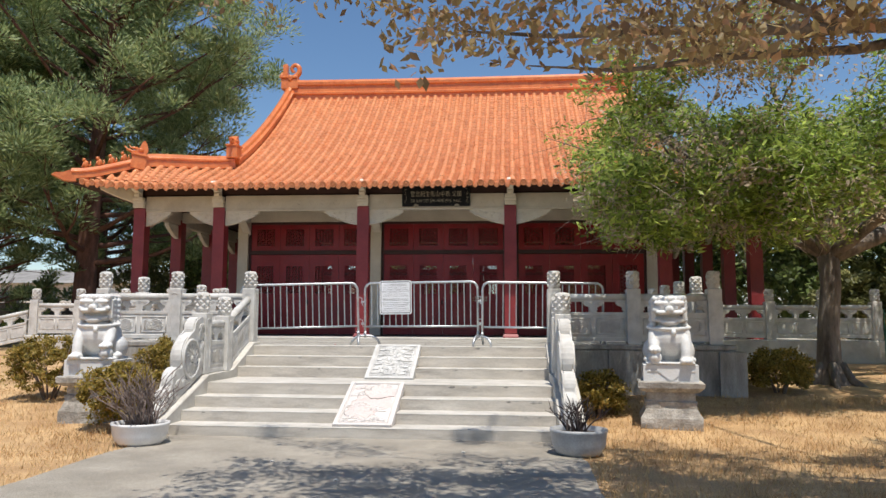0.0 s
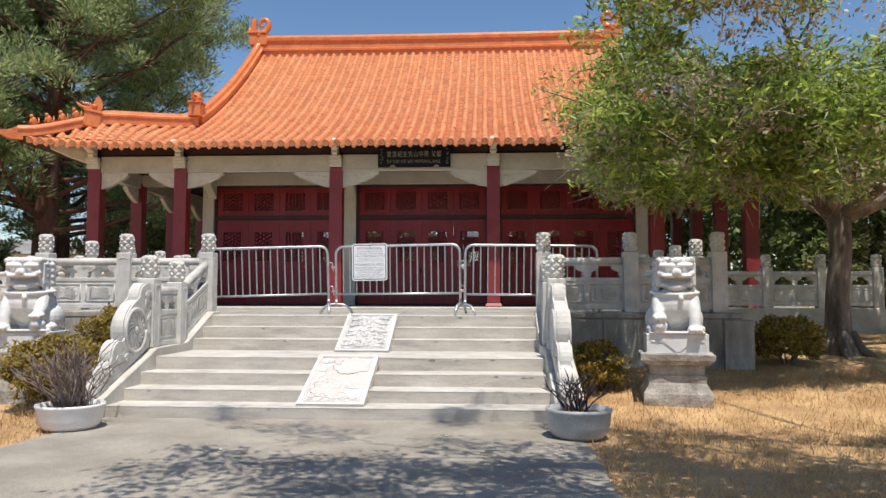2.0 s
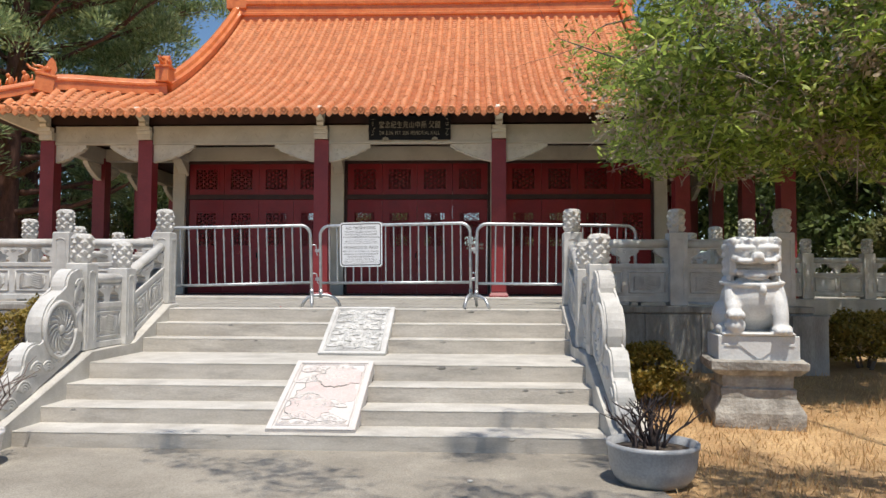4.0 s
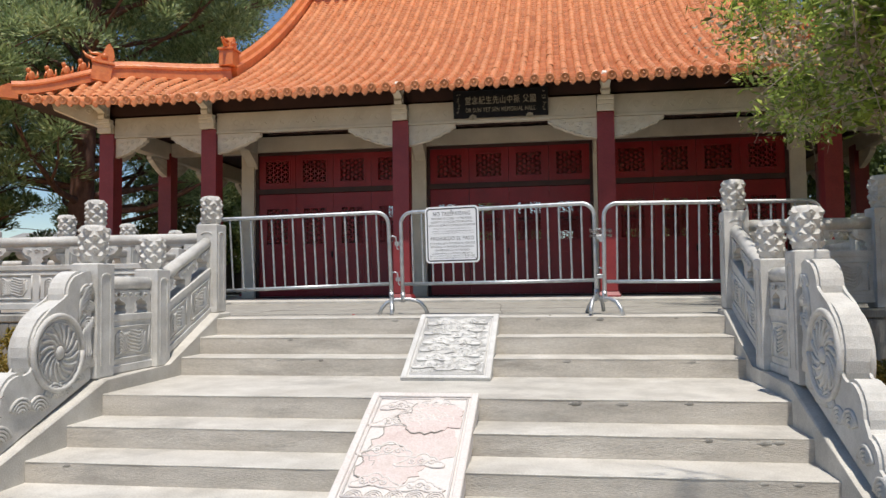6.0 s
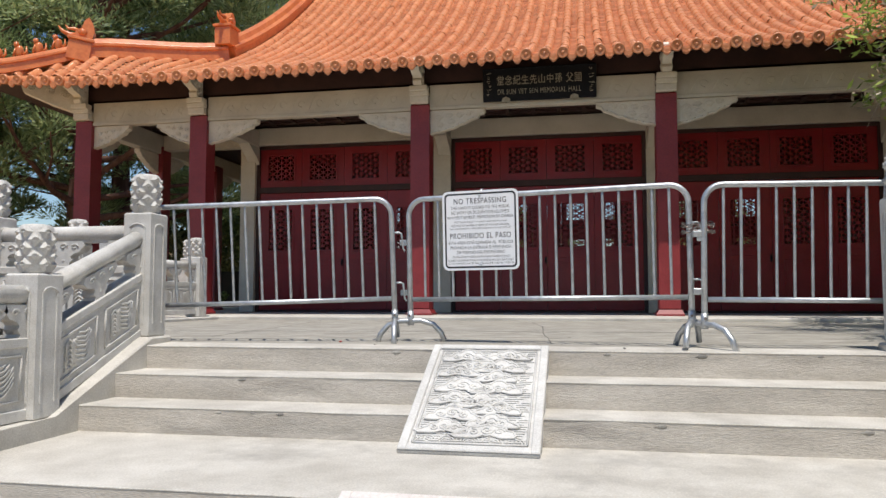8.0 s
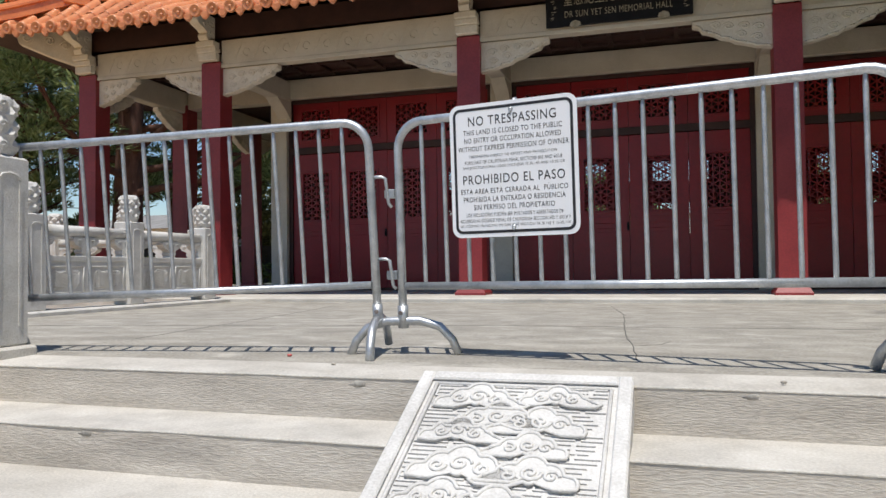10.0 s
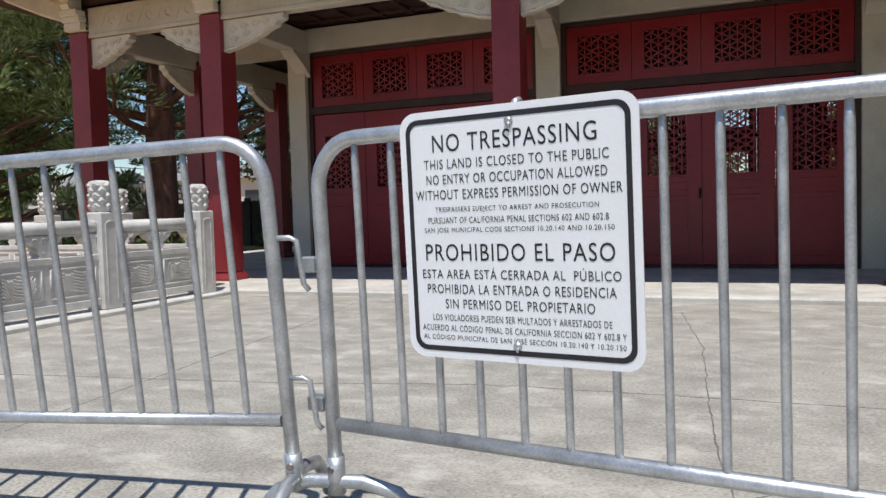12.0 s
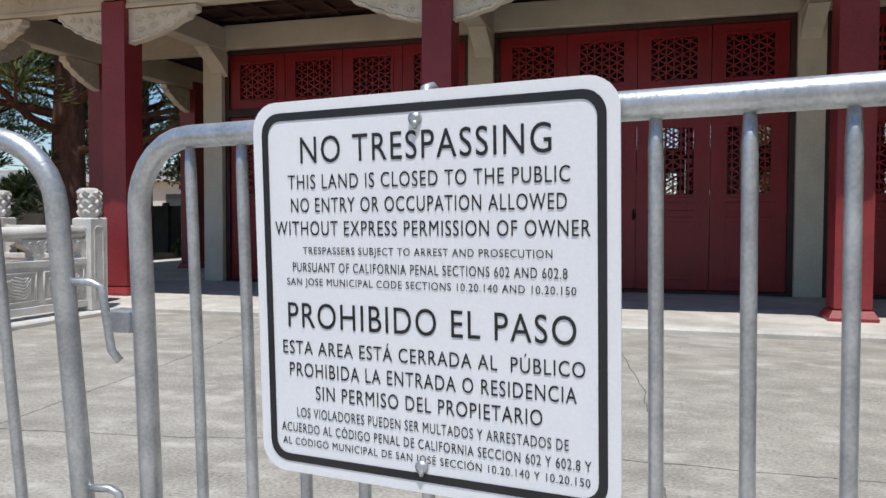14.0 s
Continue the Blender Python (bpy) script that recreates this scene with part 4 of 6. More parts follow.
def balustrade(label, p0, p1, bays, z0, z1=None, posts=(True, True), carve=True):
    """A run of posts and bays from p0 to p1."""
    z1 = z0 if z1 is None else z1
    a, b = Vector((*p0, z0)), Vector((*p1, z1))
    d = Vector((b.x - a.x, b.y - a.y))
    yaw = math.degrees(math.atan2(d.y, d.x))
    base = thing("stone_balustrade", label, "balustrade", pose(*a, 0, 0, yaw), "stone balustrades")
    length = d.length
    sp = length / bays
    shear = (z1 - z0) / length
    bay = bal_panel(sp - 0.23, shear, carve)
    for i in range(bays + 1):
        if (i == 0 and not posts[0]) or (i == bays and not posts[1]):
            continue
        q = piece("post", POST_SHAFT, base, pose(sp * i, 0, shear * sp * i))
        piece("finial", POST_FIN, q, None, "carved cloud finial")
    for i in range(bays):
        for n_, me in bay:
            piece(n_, me, base, pose(sp * (i + 0.5), 0, shear * sp * (i + 0.5)))
    return base


TZ = 1.05
# kerb course under the balustrades, then retaining walls
for x0, x1 in ((-5.74, XS0 - 0.34), (XS1 + 0.34, 5.74)):
    bm = B()
    bbox(bm, x0, -0.03, 0.96, x1, 0.40, TZ, 0.015)
    solid("terrace_coping", bm, M_WALL, "stained granite coping along the terrace edge", "coping")
    n = 4
    w = thing("wall_front", "weathered granite retaining wall with dark streaks", "retaining wall", kind="structure")
    for k in range(n):
        a, b = x0 + (x1 - x0) * k / n, x0 + (x1 - x0) * (k + 1) / n
        bm = B()
        bbox(bm, a + 0.004, -0.02, -0.2, b - 0.004, 0.36, 0.955, 0.012)
        part("stone_block", bm, M_WALL, w)
for sx in (-1, 1):
    bm = B()
    bbox(bm, sx * 5.51 - 0.22, 0.41, 0.96, sx * 5.51 + 0.22, 6.28, TZ, 0.015)
    solid("terrace_coping", bm, M_STONE, "granite coping along the terrace edge", "coping")
    bm = B()
    bbox(bm, sx * 5.66 - 0.22, -0.10, -0.2, sx * 5.66 + 0.22, 0.34, 0.94, 0.015)
    solid("corner_pier", bm, M_WALL, "weathered granite pier at the terrace corner", "pier")
balustrade("pale carved granite balustrade on the terrace edge", (-5.52, 0.19), (-2.76, 0.19), 2, TZ)
balustrade("carved granite balustrade in the shade of a tree", (2.71, 0.19), (5.44, 0.19), 2, TZ)
balustrade("pale carved granite balustrade beside the terrace", (-5.52, 0.19), (-5.52, 5.99), 4, TZ, posts=(False, True))
balustrade("shaded carved granite balustrade beside the terrace", (5.50, 0.19), (5.50, 5.99), 4, TZ, posts=(False, True), carve=False)
balustrade("granite balustrade along the hall's outer terrace", (5.9, 6.45), (11.0, 6.45), 4, HALL_Z, carve=False)
balustrade("granite balustrade along the hall's outer terrace", (-11.0, 6.45), (-5.9, 6.45), 4, HALL_Z, carve=False)
balustrade("granite balustrade sloping down beside a side stair", (-13.4, 6.3), (-11.1, 6.45), 2, 0.4, 0.9, posts=(True, False), carve=False)


# ---- stair balustrades with drum stones ----
def scroll_stone(x):
    """The carved end stone below the lowest post: a wheel drum over stepped cloud lobes."""
    bm = B()
    out = [(-2.06, 0.60), (-2.06, 1.46)]
    for cy, cz, r, a0, a1 in ((-2.20, 1.27, 0.19, 80, 190), (-2.47, 0.88, 0.31, 105, 215), (-2.87, 0.55, 0.20, 75, 195), (-3.10, 0.33, 0.15, 80, 200), (-3.30, 0.17, 0.11, 80, 200)):
        for k in range(9):
            a = radians(a0 + (a1 - a0) * k / 8)
            out.append((cy + r * math.cos(a), cz + r * math.sin(a)))
    out += [(-3.42, 0.09), (-3.34, 0.115)]
    prism(bm, out, x - 0.085, x + 0.085, axis='x')
    bmesh.ops.bevel(bm, geom=[e for e in bm.edges if abs(e.verts[0].co.x - e.verts[1].co.x) < 1e-6], offset=0.02, segments=2, affect='EDGES')
    for sx in (-1, 1):
        xx = x + sx * 0.088
        for c, r in ((Vector((0, -2.47, 0.85)), 0.275),):
            tube(bm, [(xx, c.y + r * math.cos(t * math.pi / 16), c.z + r * math.sin(t * math.pi / 16)) for t in range(33)], 0.022, 6)
            tube(bm, [(xx, c.y + 0.225 * math.cos(t * math.pi / 16), c.z + 0.225 * math.sin(t * math.pi / 16)) for t in range(33)], 0.009, 4)
            for k in range(16):
                a = 2 * math.pi * k / 16
                tube(bm, [(xx, c.y + rr * math.cos(a + (rr - 0.05) * 4.5), c.z + rr * math.sin(a + (rr - 0.05) * 4.5)) for rr in (0.06, 0.10, 0.14, 0.18, 0.215)], 0.014, 5)
            blob(bm, (xx, c.y, c.z), (0.03, 0.055, 0.055), 10, 7)
        # wave lines above and below the drum
        for k in range(5):
            o = 0.038 * k
            tube(bm, [(xx, -2.08 - o * 0.5, 1.36 - o), (xx, -2.16 - o * 0.4, 1.32 - o * 1.1), (xx, -2.22 - o * 0.2, 1.22 - o), (xx, -2.23 + o * 0.4, 1.12)], 0.013, 5)
            tube(bm, [(xx, -2.07 - o * 0.7, 1.10 - k * 0.02), (xx, -2.12 - o * 0.5, 0.95), (xx, -2.08 - o * 0.8, 0.82), (xx, -2.14 - o * 0.7, 0.70 - k * 0.012)], 0.013, 5)
        for cy, cz in ((-2.14, 1.27), (-2.12, 1.14), (-2.13, 1.01), (-2.12, 0.70), (-2.24, 0.60), (-2.38, 0.53)):
            for r in (0.025, 0.045, 0.065, 0.085):
                tube(bm, [(xx, cy + r * math.cos(t), cz + r * math.sin(t)) for t in [0.1 + q * 0.36 for q in range(9)]], 0.010, 5)
        for cy, cz in ((-2.86, 0.46), (-3.06, 0.30), (-2.68, 0.45), (-3.26, 0.17), (-2.52, 0.52)):
            for r in (0.035, 0.06, 0.085, 0.11):
                tube(bm, [(xx, cy + r * math.cos(t), cz + r * math.sin(t)) for t in [0.2 + q * 0.33 for q in range(9)]], 0.012, 5)
    return bm


for sx in (-1, 1):
    x = -2.775 if sx < 0 else 2.71
    ylow, ymid, ytop = (-1.90, -0.99, 0.19) if sx < 0 else (-1.96, -1.08, 0.19)
    dy = ylow + 1.93
    base = thing("stair_balustrade", "carved granite stair balustrade with a wheel drum stone", "balustrade", pose(x, 0, 0), "stone balustrades")
    for y, z, h in ((ylow, 0.60, 0.93), (ymid, 0.60, 0.90)):
        sh, fi = bal_post(h)
        q = piece("post", sh, base, pose(0, y, z))
        piece("finial", fi, q, None, "carved cloud finial")
    bm = scroll_stone(0.0)
    o = part("drum_stone", bm, M_STONE, base, "scroll-edged stone with a carved wheel")
    o.location.y = dy
    L = abs(ymid - ylow) - 0.23
    for n_, me in bal_panel(L, 0):
        piece(n_, me, base, pose(0, (ylow + ymid) / 2, 0.555, 0, 0, 90))
    L = abs(ytop - ymid) - 0.23
    rise = 0.47 / (ytop - ymid)
    for n_, me in bal_panel(L, rise):
        piece(n_, me, base, pose(0, (ymid + ytop) / 2, 0.80, 0, 0, 90))


# ---- carved slabs that divide the steps ----
def spiral(bm, cx, cy, r, turns, z, t=0.006, flip=1, a0=0.0):
    n = int(turns * 14)
    tube(bm, [(cx + r * (1 - 0.85 * i / n) * math.cos(a0 + flip * 2 * math.pi * turns * i / n), cy + r * (1 - 0.85 * i / n) * math.sin(a0 + flip * 2 * math.pi * turns * i / n), z) for i in range(n + 1)], t, 5)


def cloud(bm, cx, cy, s, rnd, z=0.0, flip=1):
    """A raised flat cloud: lobed outline, rounded lip and coiled curls."""
    lobes = [(0.0, 0.34, 0.36), (-0.42, 0.20, 0.30), (0.46, 0.16, 0.30), (-0.80, -0.02, 0.24), (0.82, -0.04, 0.22), (1.15, -0.12, 0.16)]
    ring = []
    n = 64
    for i in range(n):
        a = 2 * math.pi * i / n
        d = Vector((math.cos(a), math.sin(a)))
        best = 0.12
        for lx, ly, lr in lobes:
            c = Vector((lx, ly - 0.08))
            t = d.dot(c)
            h = c.length_squared - t * t
            if h < lr * lr:
                best = max(best, t + math.sqrt(lr * lr - h))
        if math.sin(a) < -0.1:
            best = min(best, 0.22 / max(0.15, -math.sin(a)))
        ring.append((cx + flip * d.x * best * s * 0.88, cy + d.y * best * s * 1.05))
    prism(bm, ring, z, z + 0.016, axis='z')
    tube(bm, [(p[0], p[1], z + 0.016) for p in ring + ring[:1]], 0.0075, 5)
    spiral(bm, cx, cy + 0.16 * s, 0.22 * s, 1.4, z + 0.018, 0.0065, flip)
    spiral(bm, cx - flip * 0.40 * s, cy + 0.09 * s, 0.17 * s, 1.3, z + 0.018, 0.006, -flip)
    spiral(bm, cx + flip * 0.42 * s, cy + 0.05 * s, 0.17 * s, 1.3, z + 0.018, 0.006, flip, 2)


def carved_slab(label, w, length, m, material, worn):
    th = thing("carved_slab", label, "stone relief", m, "carved slabs between the steps")
    bm = B()
    box(bm, -w, 0, -0.10, w, length, 0.0)
    part("slab", bm, material, th)
    bm = B()
    e = 0.052
    bbox(bm, -w, 0, 0.001, -w + e, length, 0.016, 0.006)
    bbox(bm, w - e, 0, 0.001, w, length, 0.016, 0.006)
    bbox(bm, -w + e, 0, 0.001, w - e, e, 0.016, 0.006)
    bbox(bm, -w + e, length - e, 0.001, w - e, length, 0.016, 0.006)
    i = e + 0.022
    for a, b in (((-w + i, i), (w - i, i)), ((w - i, i), (w - i, length - i)), ((w - i, length - i), (-w + i, length - i)), ((-w + i, length - i), (-w + i, i))):
        tube(bm, [(*a, 0.004), (*b, 0.004)], 0.008, 5)
    part("border", bm, M_PINK if worn else M_PANEL, th)
    rnd = random.Random(7 if worn else 3)
    bm = B()
    x0, y0, x1, y1 = -w + 0.085, 0.085, w - 0.085, length - 0.085
    # fret lines behind the clouds
    y = y0 + 0.01
    while y < y1:
        x = x0
        while x < x1 - 0.05:
            l = rnd.choice((0.06, 0.09, 0.12))
            if not worn:
                box(bm, x, y, 0.0005, min(x + l, x1), y + 0.007, 0.006)
                if rnd.random() < 0.4:
                    box(bm, x, y, 0.0005, x + 0.007, min(y + 0.022, y1), 0.0055)
            x += l + 0.018
        y += 0.022
    rows = [(-0.20, 0.93), (0.14, 0.95), (-0.05, 0.82), (0.23, 0.80), (-0.24, 0.74), (0.08, 0.68), (-0.12, 0.57), (0.21, 0.55), (-0.25, 0.43), (0.02, 0.40), (0.24, 0.33), (-0.14, 0.27), (0.10, 0.20), (-0.25, 0.14), (0.22, 0.11)]
    for k, (u, v) in enumerate(rows):
        cx, cy = u * (w / 0.395), y0 + (y1 - y0) * (v - 0.03)
        if worn and (0.12 < v < 0.80 and abs(u) < 0.235):
            continue
        s = rnd.uniform(0.135, 0.185)
        cx = max(x0 + s * 1.0, min(x1 - s * 1.25, cx))
        cloud(bm, cx, cy, s, rnd, -0.010 if worn else -0.003, rnd.choice((-1, 1)))
    for k in range(5):
        cx = x0 + (x1 - x0) * (k + 0.5) / 5
        for r in (0.02, 0.037, 0.054):
            tube(bm, [(cx + r * math.cos(t * 0.35), y0 + 0.006 + r * math.sin(t * 0.35), 0.005) for t in range(10)], 0.005, 4)
    part("relief", bm, material, th)
    if worn:
        # the middle has scaled off in a few broad, ragged sheets
        for k, (u, v, ru, rv) in enumerate(((0.0, 0.50, 0.27, 0.27), (-0.10, 0.30, 0.22, 0.16), (0.10, 0.74, 0.24, 0.15))):
            bm = B()
            pts = []
            for a in range(72):
                t = 2 * math.pi * a / 72
                q = 1 + 0.30 * noise.noise(Vector((k * 7, math.cos(t) * 1.6, math.sin(t) * 1.6))) + 0.16 * noise.noise(Vector((k * 3, math.cos(t) * 6, math.sin(t) * 6)))
                pts.append((max(x0, min(x1, u + ru * q * math.cos(t))), max(y0, min(y1, length * (v + rv * q * math.sin(t))))))
            prism(bm, pts, 0.0006, 0.004 + 0.003 * k, axis='z')
            part("flaked_patch", bm, M_FLAKE, th, "flaked pinkish stone surface")
            bm = B()
            lip = pts[6 + 9 * k:46 + 7 * k]
            tube(bm, [(p[0], p[1], 0.005 + 0.003 * k) for p in lip], [0.0035 + 0.003 * abs(noise.noise(Vector((q * 0.7, k, 0)))) for q in range(len(lip))], 5)
            part("broken_edge", bm, M_WALL, th, "dark broken edge of the flaking")


def slab_pose(y0, z0, y1, z1):
    return pose(0, y0, z0, math.degrees(math.atan2(z1 - z0, y1 - y0))), math.hypot(y1 - y0, z1 - z0)


m, l = slab_pose(-1.08, 0.506, 0.0, 1.012)
carved_slab("pale stone slab carved with swirling clouds", 0.395, l, m, M_PANEL, False)
m, l = slab_pose(-3.24, 0.04, -2.03, 0.512)
carved_slab("weathered pinkish slab with flaking carved clouds", 0.395, l, m, M_PINK, True)


# ---- crowd barriers ----
BARRIER_L = 2.135


def barrier(label, p0, p1, bars, lean=0.0, dip=0.0, hooks=True, feet=(True, True), foot_yaw=(0, 0), sink=0.0):
    """A galvanised barrier from p0 to p1: bent outer tube, bottom rail, thin bars, arched feet."""
    a, b = Vector(p0), Vector(p1)
    d = b - a
    L = BARRIER_L
    base = thing("crowd_barrier", label, "barrier", pose(a.x, a.y, PLAT_Z, 0, 0, math.degrees(math.atan2(d.y, d.x))) @ pose(0, 0, -sink, lean, dip, 0), "crowd barriers")
    R, H = 0.13, 1.133
    r = 0.021
    pts = [(0, 0, 0.17), (0, 0, 0.6), (0, 0, H - R)]
    pts += [(R - R * math.cos(t * math.pi / 14), 0, H - R + R * math.sin(t * math.pi / 14)) for t in range(1, 8)]
    pts += [(L / 2, 0, H)]
    pts += [(L - R + R * math.sin(t * math.pi / 14), 0, H - R + R * math.cos(t * math.pi / 14)) for t in range(0, 8)]
    pts += [(L, 0, 0.6), (L, 0, 0.17)]
    bm = B()
    tube(bm, pts, r, 14)
    part("frame_tube", bm, M_STEEL, base)
    bm = B()
    tube(bm, [(r, 0, 0.335), (L - r, 0, 0.335)], 0.019, 12)
    part("bottom_rail", bm, M_STEEL, base)
    for k in range(bars):
        x = 0.131 + (L - 0.262) * k / (bars - 1)
        bm = B()
        lathe(bm, [(0.009, 0.34), (0.0105, 0.37), (0.0105, H - 0.06), (0.008, H - 0.015)], 10, pose(x, 0, 0))
        part("bar", bm, M_STEEL, base)
    for x, on, fy in ((0, feet[0], foot_yaw[0]), (L, feet[1], foot_yaw[1])):
        if not on:
            continue
        m = pose(x, 0, 0, 0, 0, fy)
        bm = B()
        tube(bm, [m @ Vector(p) for p in ((0, -0.27, 0.0), (0, -0.24, 0.07), (0, -0.18, 0.135), (0, -0.08, 0.165), (0, 0.08, 0.165), (0, 0.18, 0.135), (0, 0.24, 0.07), (0, 0.27, 0.0))], 0.021, 12)
        lathe(bm, [(0.026, 0.13), (0.026, 0.24)], 12, pose(x, 0, 0))
        foot = part("foot", bm, M_STEEL, base)
        bm = B()
        lathe(bm, [(0.011, -0.029), (0.011, 0.029)], 8, pose(x, 0, 0.205, 90, 0, 0))
        part("bolt", bm, M_CHAIN, foot)
    if hooks:
        for z in (0.86, 0.46):
            bm = B()
            tube(bm, [(L, 0, z), (L + 0.055, 0, z), (L + 0.075, 0, z - 0.01), (L + 0.08, 0, z - 0.06), (L + 0.085, 0, z - 0.13), (L + 0.10, 0, z - 0.15)], 0.008, 8)
            part("hook", bm, M_STEEL, base)
    for z in (0.79, 0.39):
        bm = B()
        bbox(bm, -0.075, -0.018, z - 0.022, -0.02, 0.018, z + 0.022, 0.004)
        part("hook_eye", bm, M_STEEL, base)
    return base


barrier("galvanised steel crowd barrier on the terrace", (-2.965, 0.401), (-0.849, 0.677), 17, lean=4.3, dip=-1.74, foot_yaw=(0, 4), sink=0.056)
bar2 = barrier("galvanised steel crowd barrier with a sign on it", (-0.728, 0.696), (1.380, 0.355), 17, lean=1.9, dip=-0.44, foot_yaw=(-72, -8))
barrier("galvanised steel crowd barrier chained to its neighbour", (1.45, 0.30), (3.58, 0.44), 17, lean=2.5, dip=0.4, hooks=False, foot_yaw=(35, 0))

# chain round the two tubes
chain = thing("chain", "rusty steel chain locking two barriers together", "chain", pose(1.43, 0.335, PLAT_Z + 0.84))
link = B()
tube(link, [(0.017 * math.cos(t * math.pi / 6), 0, 0.010 * math.sin(t * math.pi / 6)) for t in range(13)], 0.0032, 6, caps=False)
link_me = finish(link, "link", M_CHAIN)
for loop, (tilt, n) in enumerate(((6, 22), (-10, 22))):
    for k in range(n):
        a = 2 * math.pi * k / n
        piece("link", link_me, chain, pose(0, 0, 0.02 - 0.05 * loop, tilt, 0, 0) @ pose(0.105 * math.cos(a), 0.055 * math.sin(a), 0.012 * math.sin(a * 3), 90 * (k % 2), 0, math.degrees(math.atan2(0.055 * math.cos(a), -0.105 * math.sin(a)))))
bm = B()
bbox(bm, -0.02, -0.085, -0.10, 0.03, -0.06, -0.055, 0.005)
tube(bm, [(-0.012, -0.072, -0.06), (-0.012, -0.072, -0.03), (0.005, -0.072, -0.018), (0.022, -0.072, -0.03), (0.022, -0.072, -0.06)], 0.004, 6)
part("padlock", bm, M_STEEL, chain, "small steel padlock")

# ---- sign ----
SW, SH = 0.612, 0.617
sign = thing("warning_sign", "white sign with black lettering on the barrier", "sign", bar2.matrix_basis @ pose(0.603, -0.025, 0.558))


def rounded(w, h, r, n=6):
    out = []
    for cx, cz, a0 in ((w / 2 - r, h - r, 0), (-w / 2 + r, h - r, 90), (-w / 2 + r, r, 180), (w / 2 - r, r, 270)):
        for k in range(n + 1):
            a = radians(a0 + 90 * k / n)
            out.append((cx + r * math.cos(a), cz + r * math.sin(a)))
    return out


bm = B()
prism(bm, rounded(SW, SH, 0.045), -0.002, 0.002)
part("plate", bm, M_SIGN, sign)
bm = B()
outer, inner = rounded(SW - 0.036, SH - 0.036, 0.034), rounded(SW - 0.062, SH - 0.062, 0.024)
a = [bm.verts.new((p[0], -0.0030, p[1] + 0.018)) for p in outer]
b = [bm.verts.new((p[0], -0.0030, p[1] + 0.031)) for p in inner]
for i in range(len(a)):
    bm.faces.new((a[i], a[(i + 1) % len(a)], b[(i + 1) % len(a)], b[i]))
part("printed_border", bm, M_INK, sign, "black printed border line")
LINES = [("NO TRESPASSING", 0.130, 0.043, 0.69), ("THIS LAND IS CLOSED TO THE PUBLIC", 0.213, 0.0235, 0.775), ("NO ENTRY OR OCCUPATION ALLOWED", 0.274, 0.0235, 0.76), ("WITHOUT EXPRESS PERMISSION OF OWNER", 0.335, 0.0235, 0.868), ("TRESPASSERS SUBJECT TO ARREST AND PROSECUTION", 0.397, 0.0155, 0.69), ("PURSUANT OF CALIFORNIA PENAL SECTIONS 602 AND 602.8", 0.438, 0.0155, 0.76), ("SAN JOSE MUNICIPAL CODE SECTIONS 10.20.140 AND 10.20.150", 0.480, 0.0155, 0.80), ("PROHIBIDO EL PASO", 0.567, 0.042, 0.80), ("ESTA AREA EST\u00c1 CERRADA AL  P\u00daBLICO", 0.650, 0.0285, 0.84), ("PROHIBIDA LA ENTRADA O RESIDENCIA", 0.715, 0.0235, 0.80), ("SIN PERMISO DEL PROPIETARIO", 0.775, 0.0235, 0.635), ("LOS VIOLADORES PUEDEN SER MULTADOS Y ARRESTADOS DE", 0.832, 0.0165, 0.76), ("ACUERDO AL C\u00d3DIGO PENAL DE CALIFORNIA SECCION 602 Y 602.8 Y", 0.872, 0.0195, 0.865), ("AL C\u00d3DIGO MUNICIPAL DE SAN JOS\u00c9 SECCI\u00d3N 10.20.140 Y 10.20.150", 0.914, 0.0195, 0.86)]
for s, v, h, w in LINES:
    bm = text_mesh(s, h, w * SW)
    ob = part("lettering", bm, M_INK, sign, "black printed lettering")
    ob.location = (0, -0.0030, SH * (1 - v))
for z in (SH - 0.042, 0.042):
    bm = B()
    lathe(bm, [(0.011, 0.0), (0.010, 0.005), (0.004, 0.008)], 12, pose(0, -0.003, z, 90, 0, 0))
    tube(bm, [(0, -0.005, z - 0.004), (0, -0.006, z - 0.015)], [0.007, 0.003], 8)
    part("bolt", bm, M_STEEL, sign, "steel bolt")
bm = B()
tube(bm, [(0.012, 0.006, SH - 0.02), (0.012, 0.012, SH + 0.003), (0.012, 0.03, SH + 0.008), (0.012, 0.05, SH - 0.01)], 0.009, 8)
part("clamp", bm, M_STEEL, sign, "steel clamp over the rail")

# ---- name board over the middle bay ----
board = thing("name_board", "black lacquered name board with faded gold characters", "sign", pose(CX, COL_Y - 0.14, 4.66, 8, 0, 0))
bm = B()
bbox(bm, -0.94, -0.05, 0, 0.94, 0.0, 0.55, 0.012)
part("panel", bm, M_BLACK, board)
bm = B()
for x0, x1, z0, z1 in ((-0.94, 0.94, 0.0, 0.022), (-0.94, 0.94, 0.528, 0.55), (-0.94, -0.918, 0.022, 0.528), (0.918, 0.94, 0.022, 0.528)):
    bbox(bm, x0, -0.058, z0, x1, -0.049, z1, 0.003)
part("frame", bm, M_BLACK, board)
bm = text_mesh("\u5802\u5ff5\u7d00\u751f\u5148\u5c71\u4e2d\u5b6b \u7236\u570b", 0.16, 1.40, 0.004)
ob = part("lettering", bm, M_GOLD, board, "gold characters")
ob.location = (0, -0.0525, 0.345)
bm = text_mesh("DR SUN YET SEN MEMORIAL HALL", 0.085, 1.38)
ob = part("lettering", bm, M_GOLD, board, "gold letters")
ob.location = (0, -0.0525, 0.155)
rnd = random.Random(5)
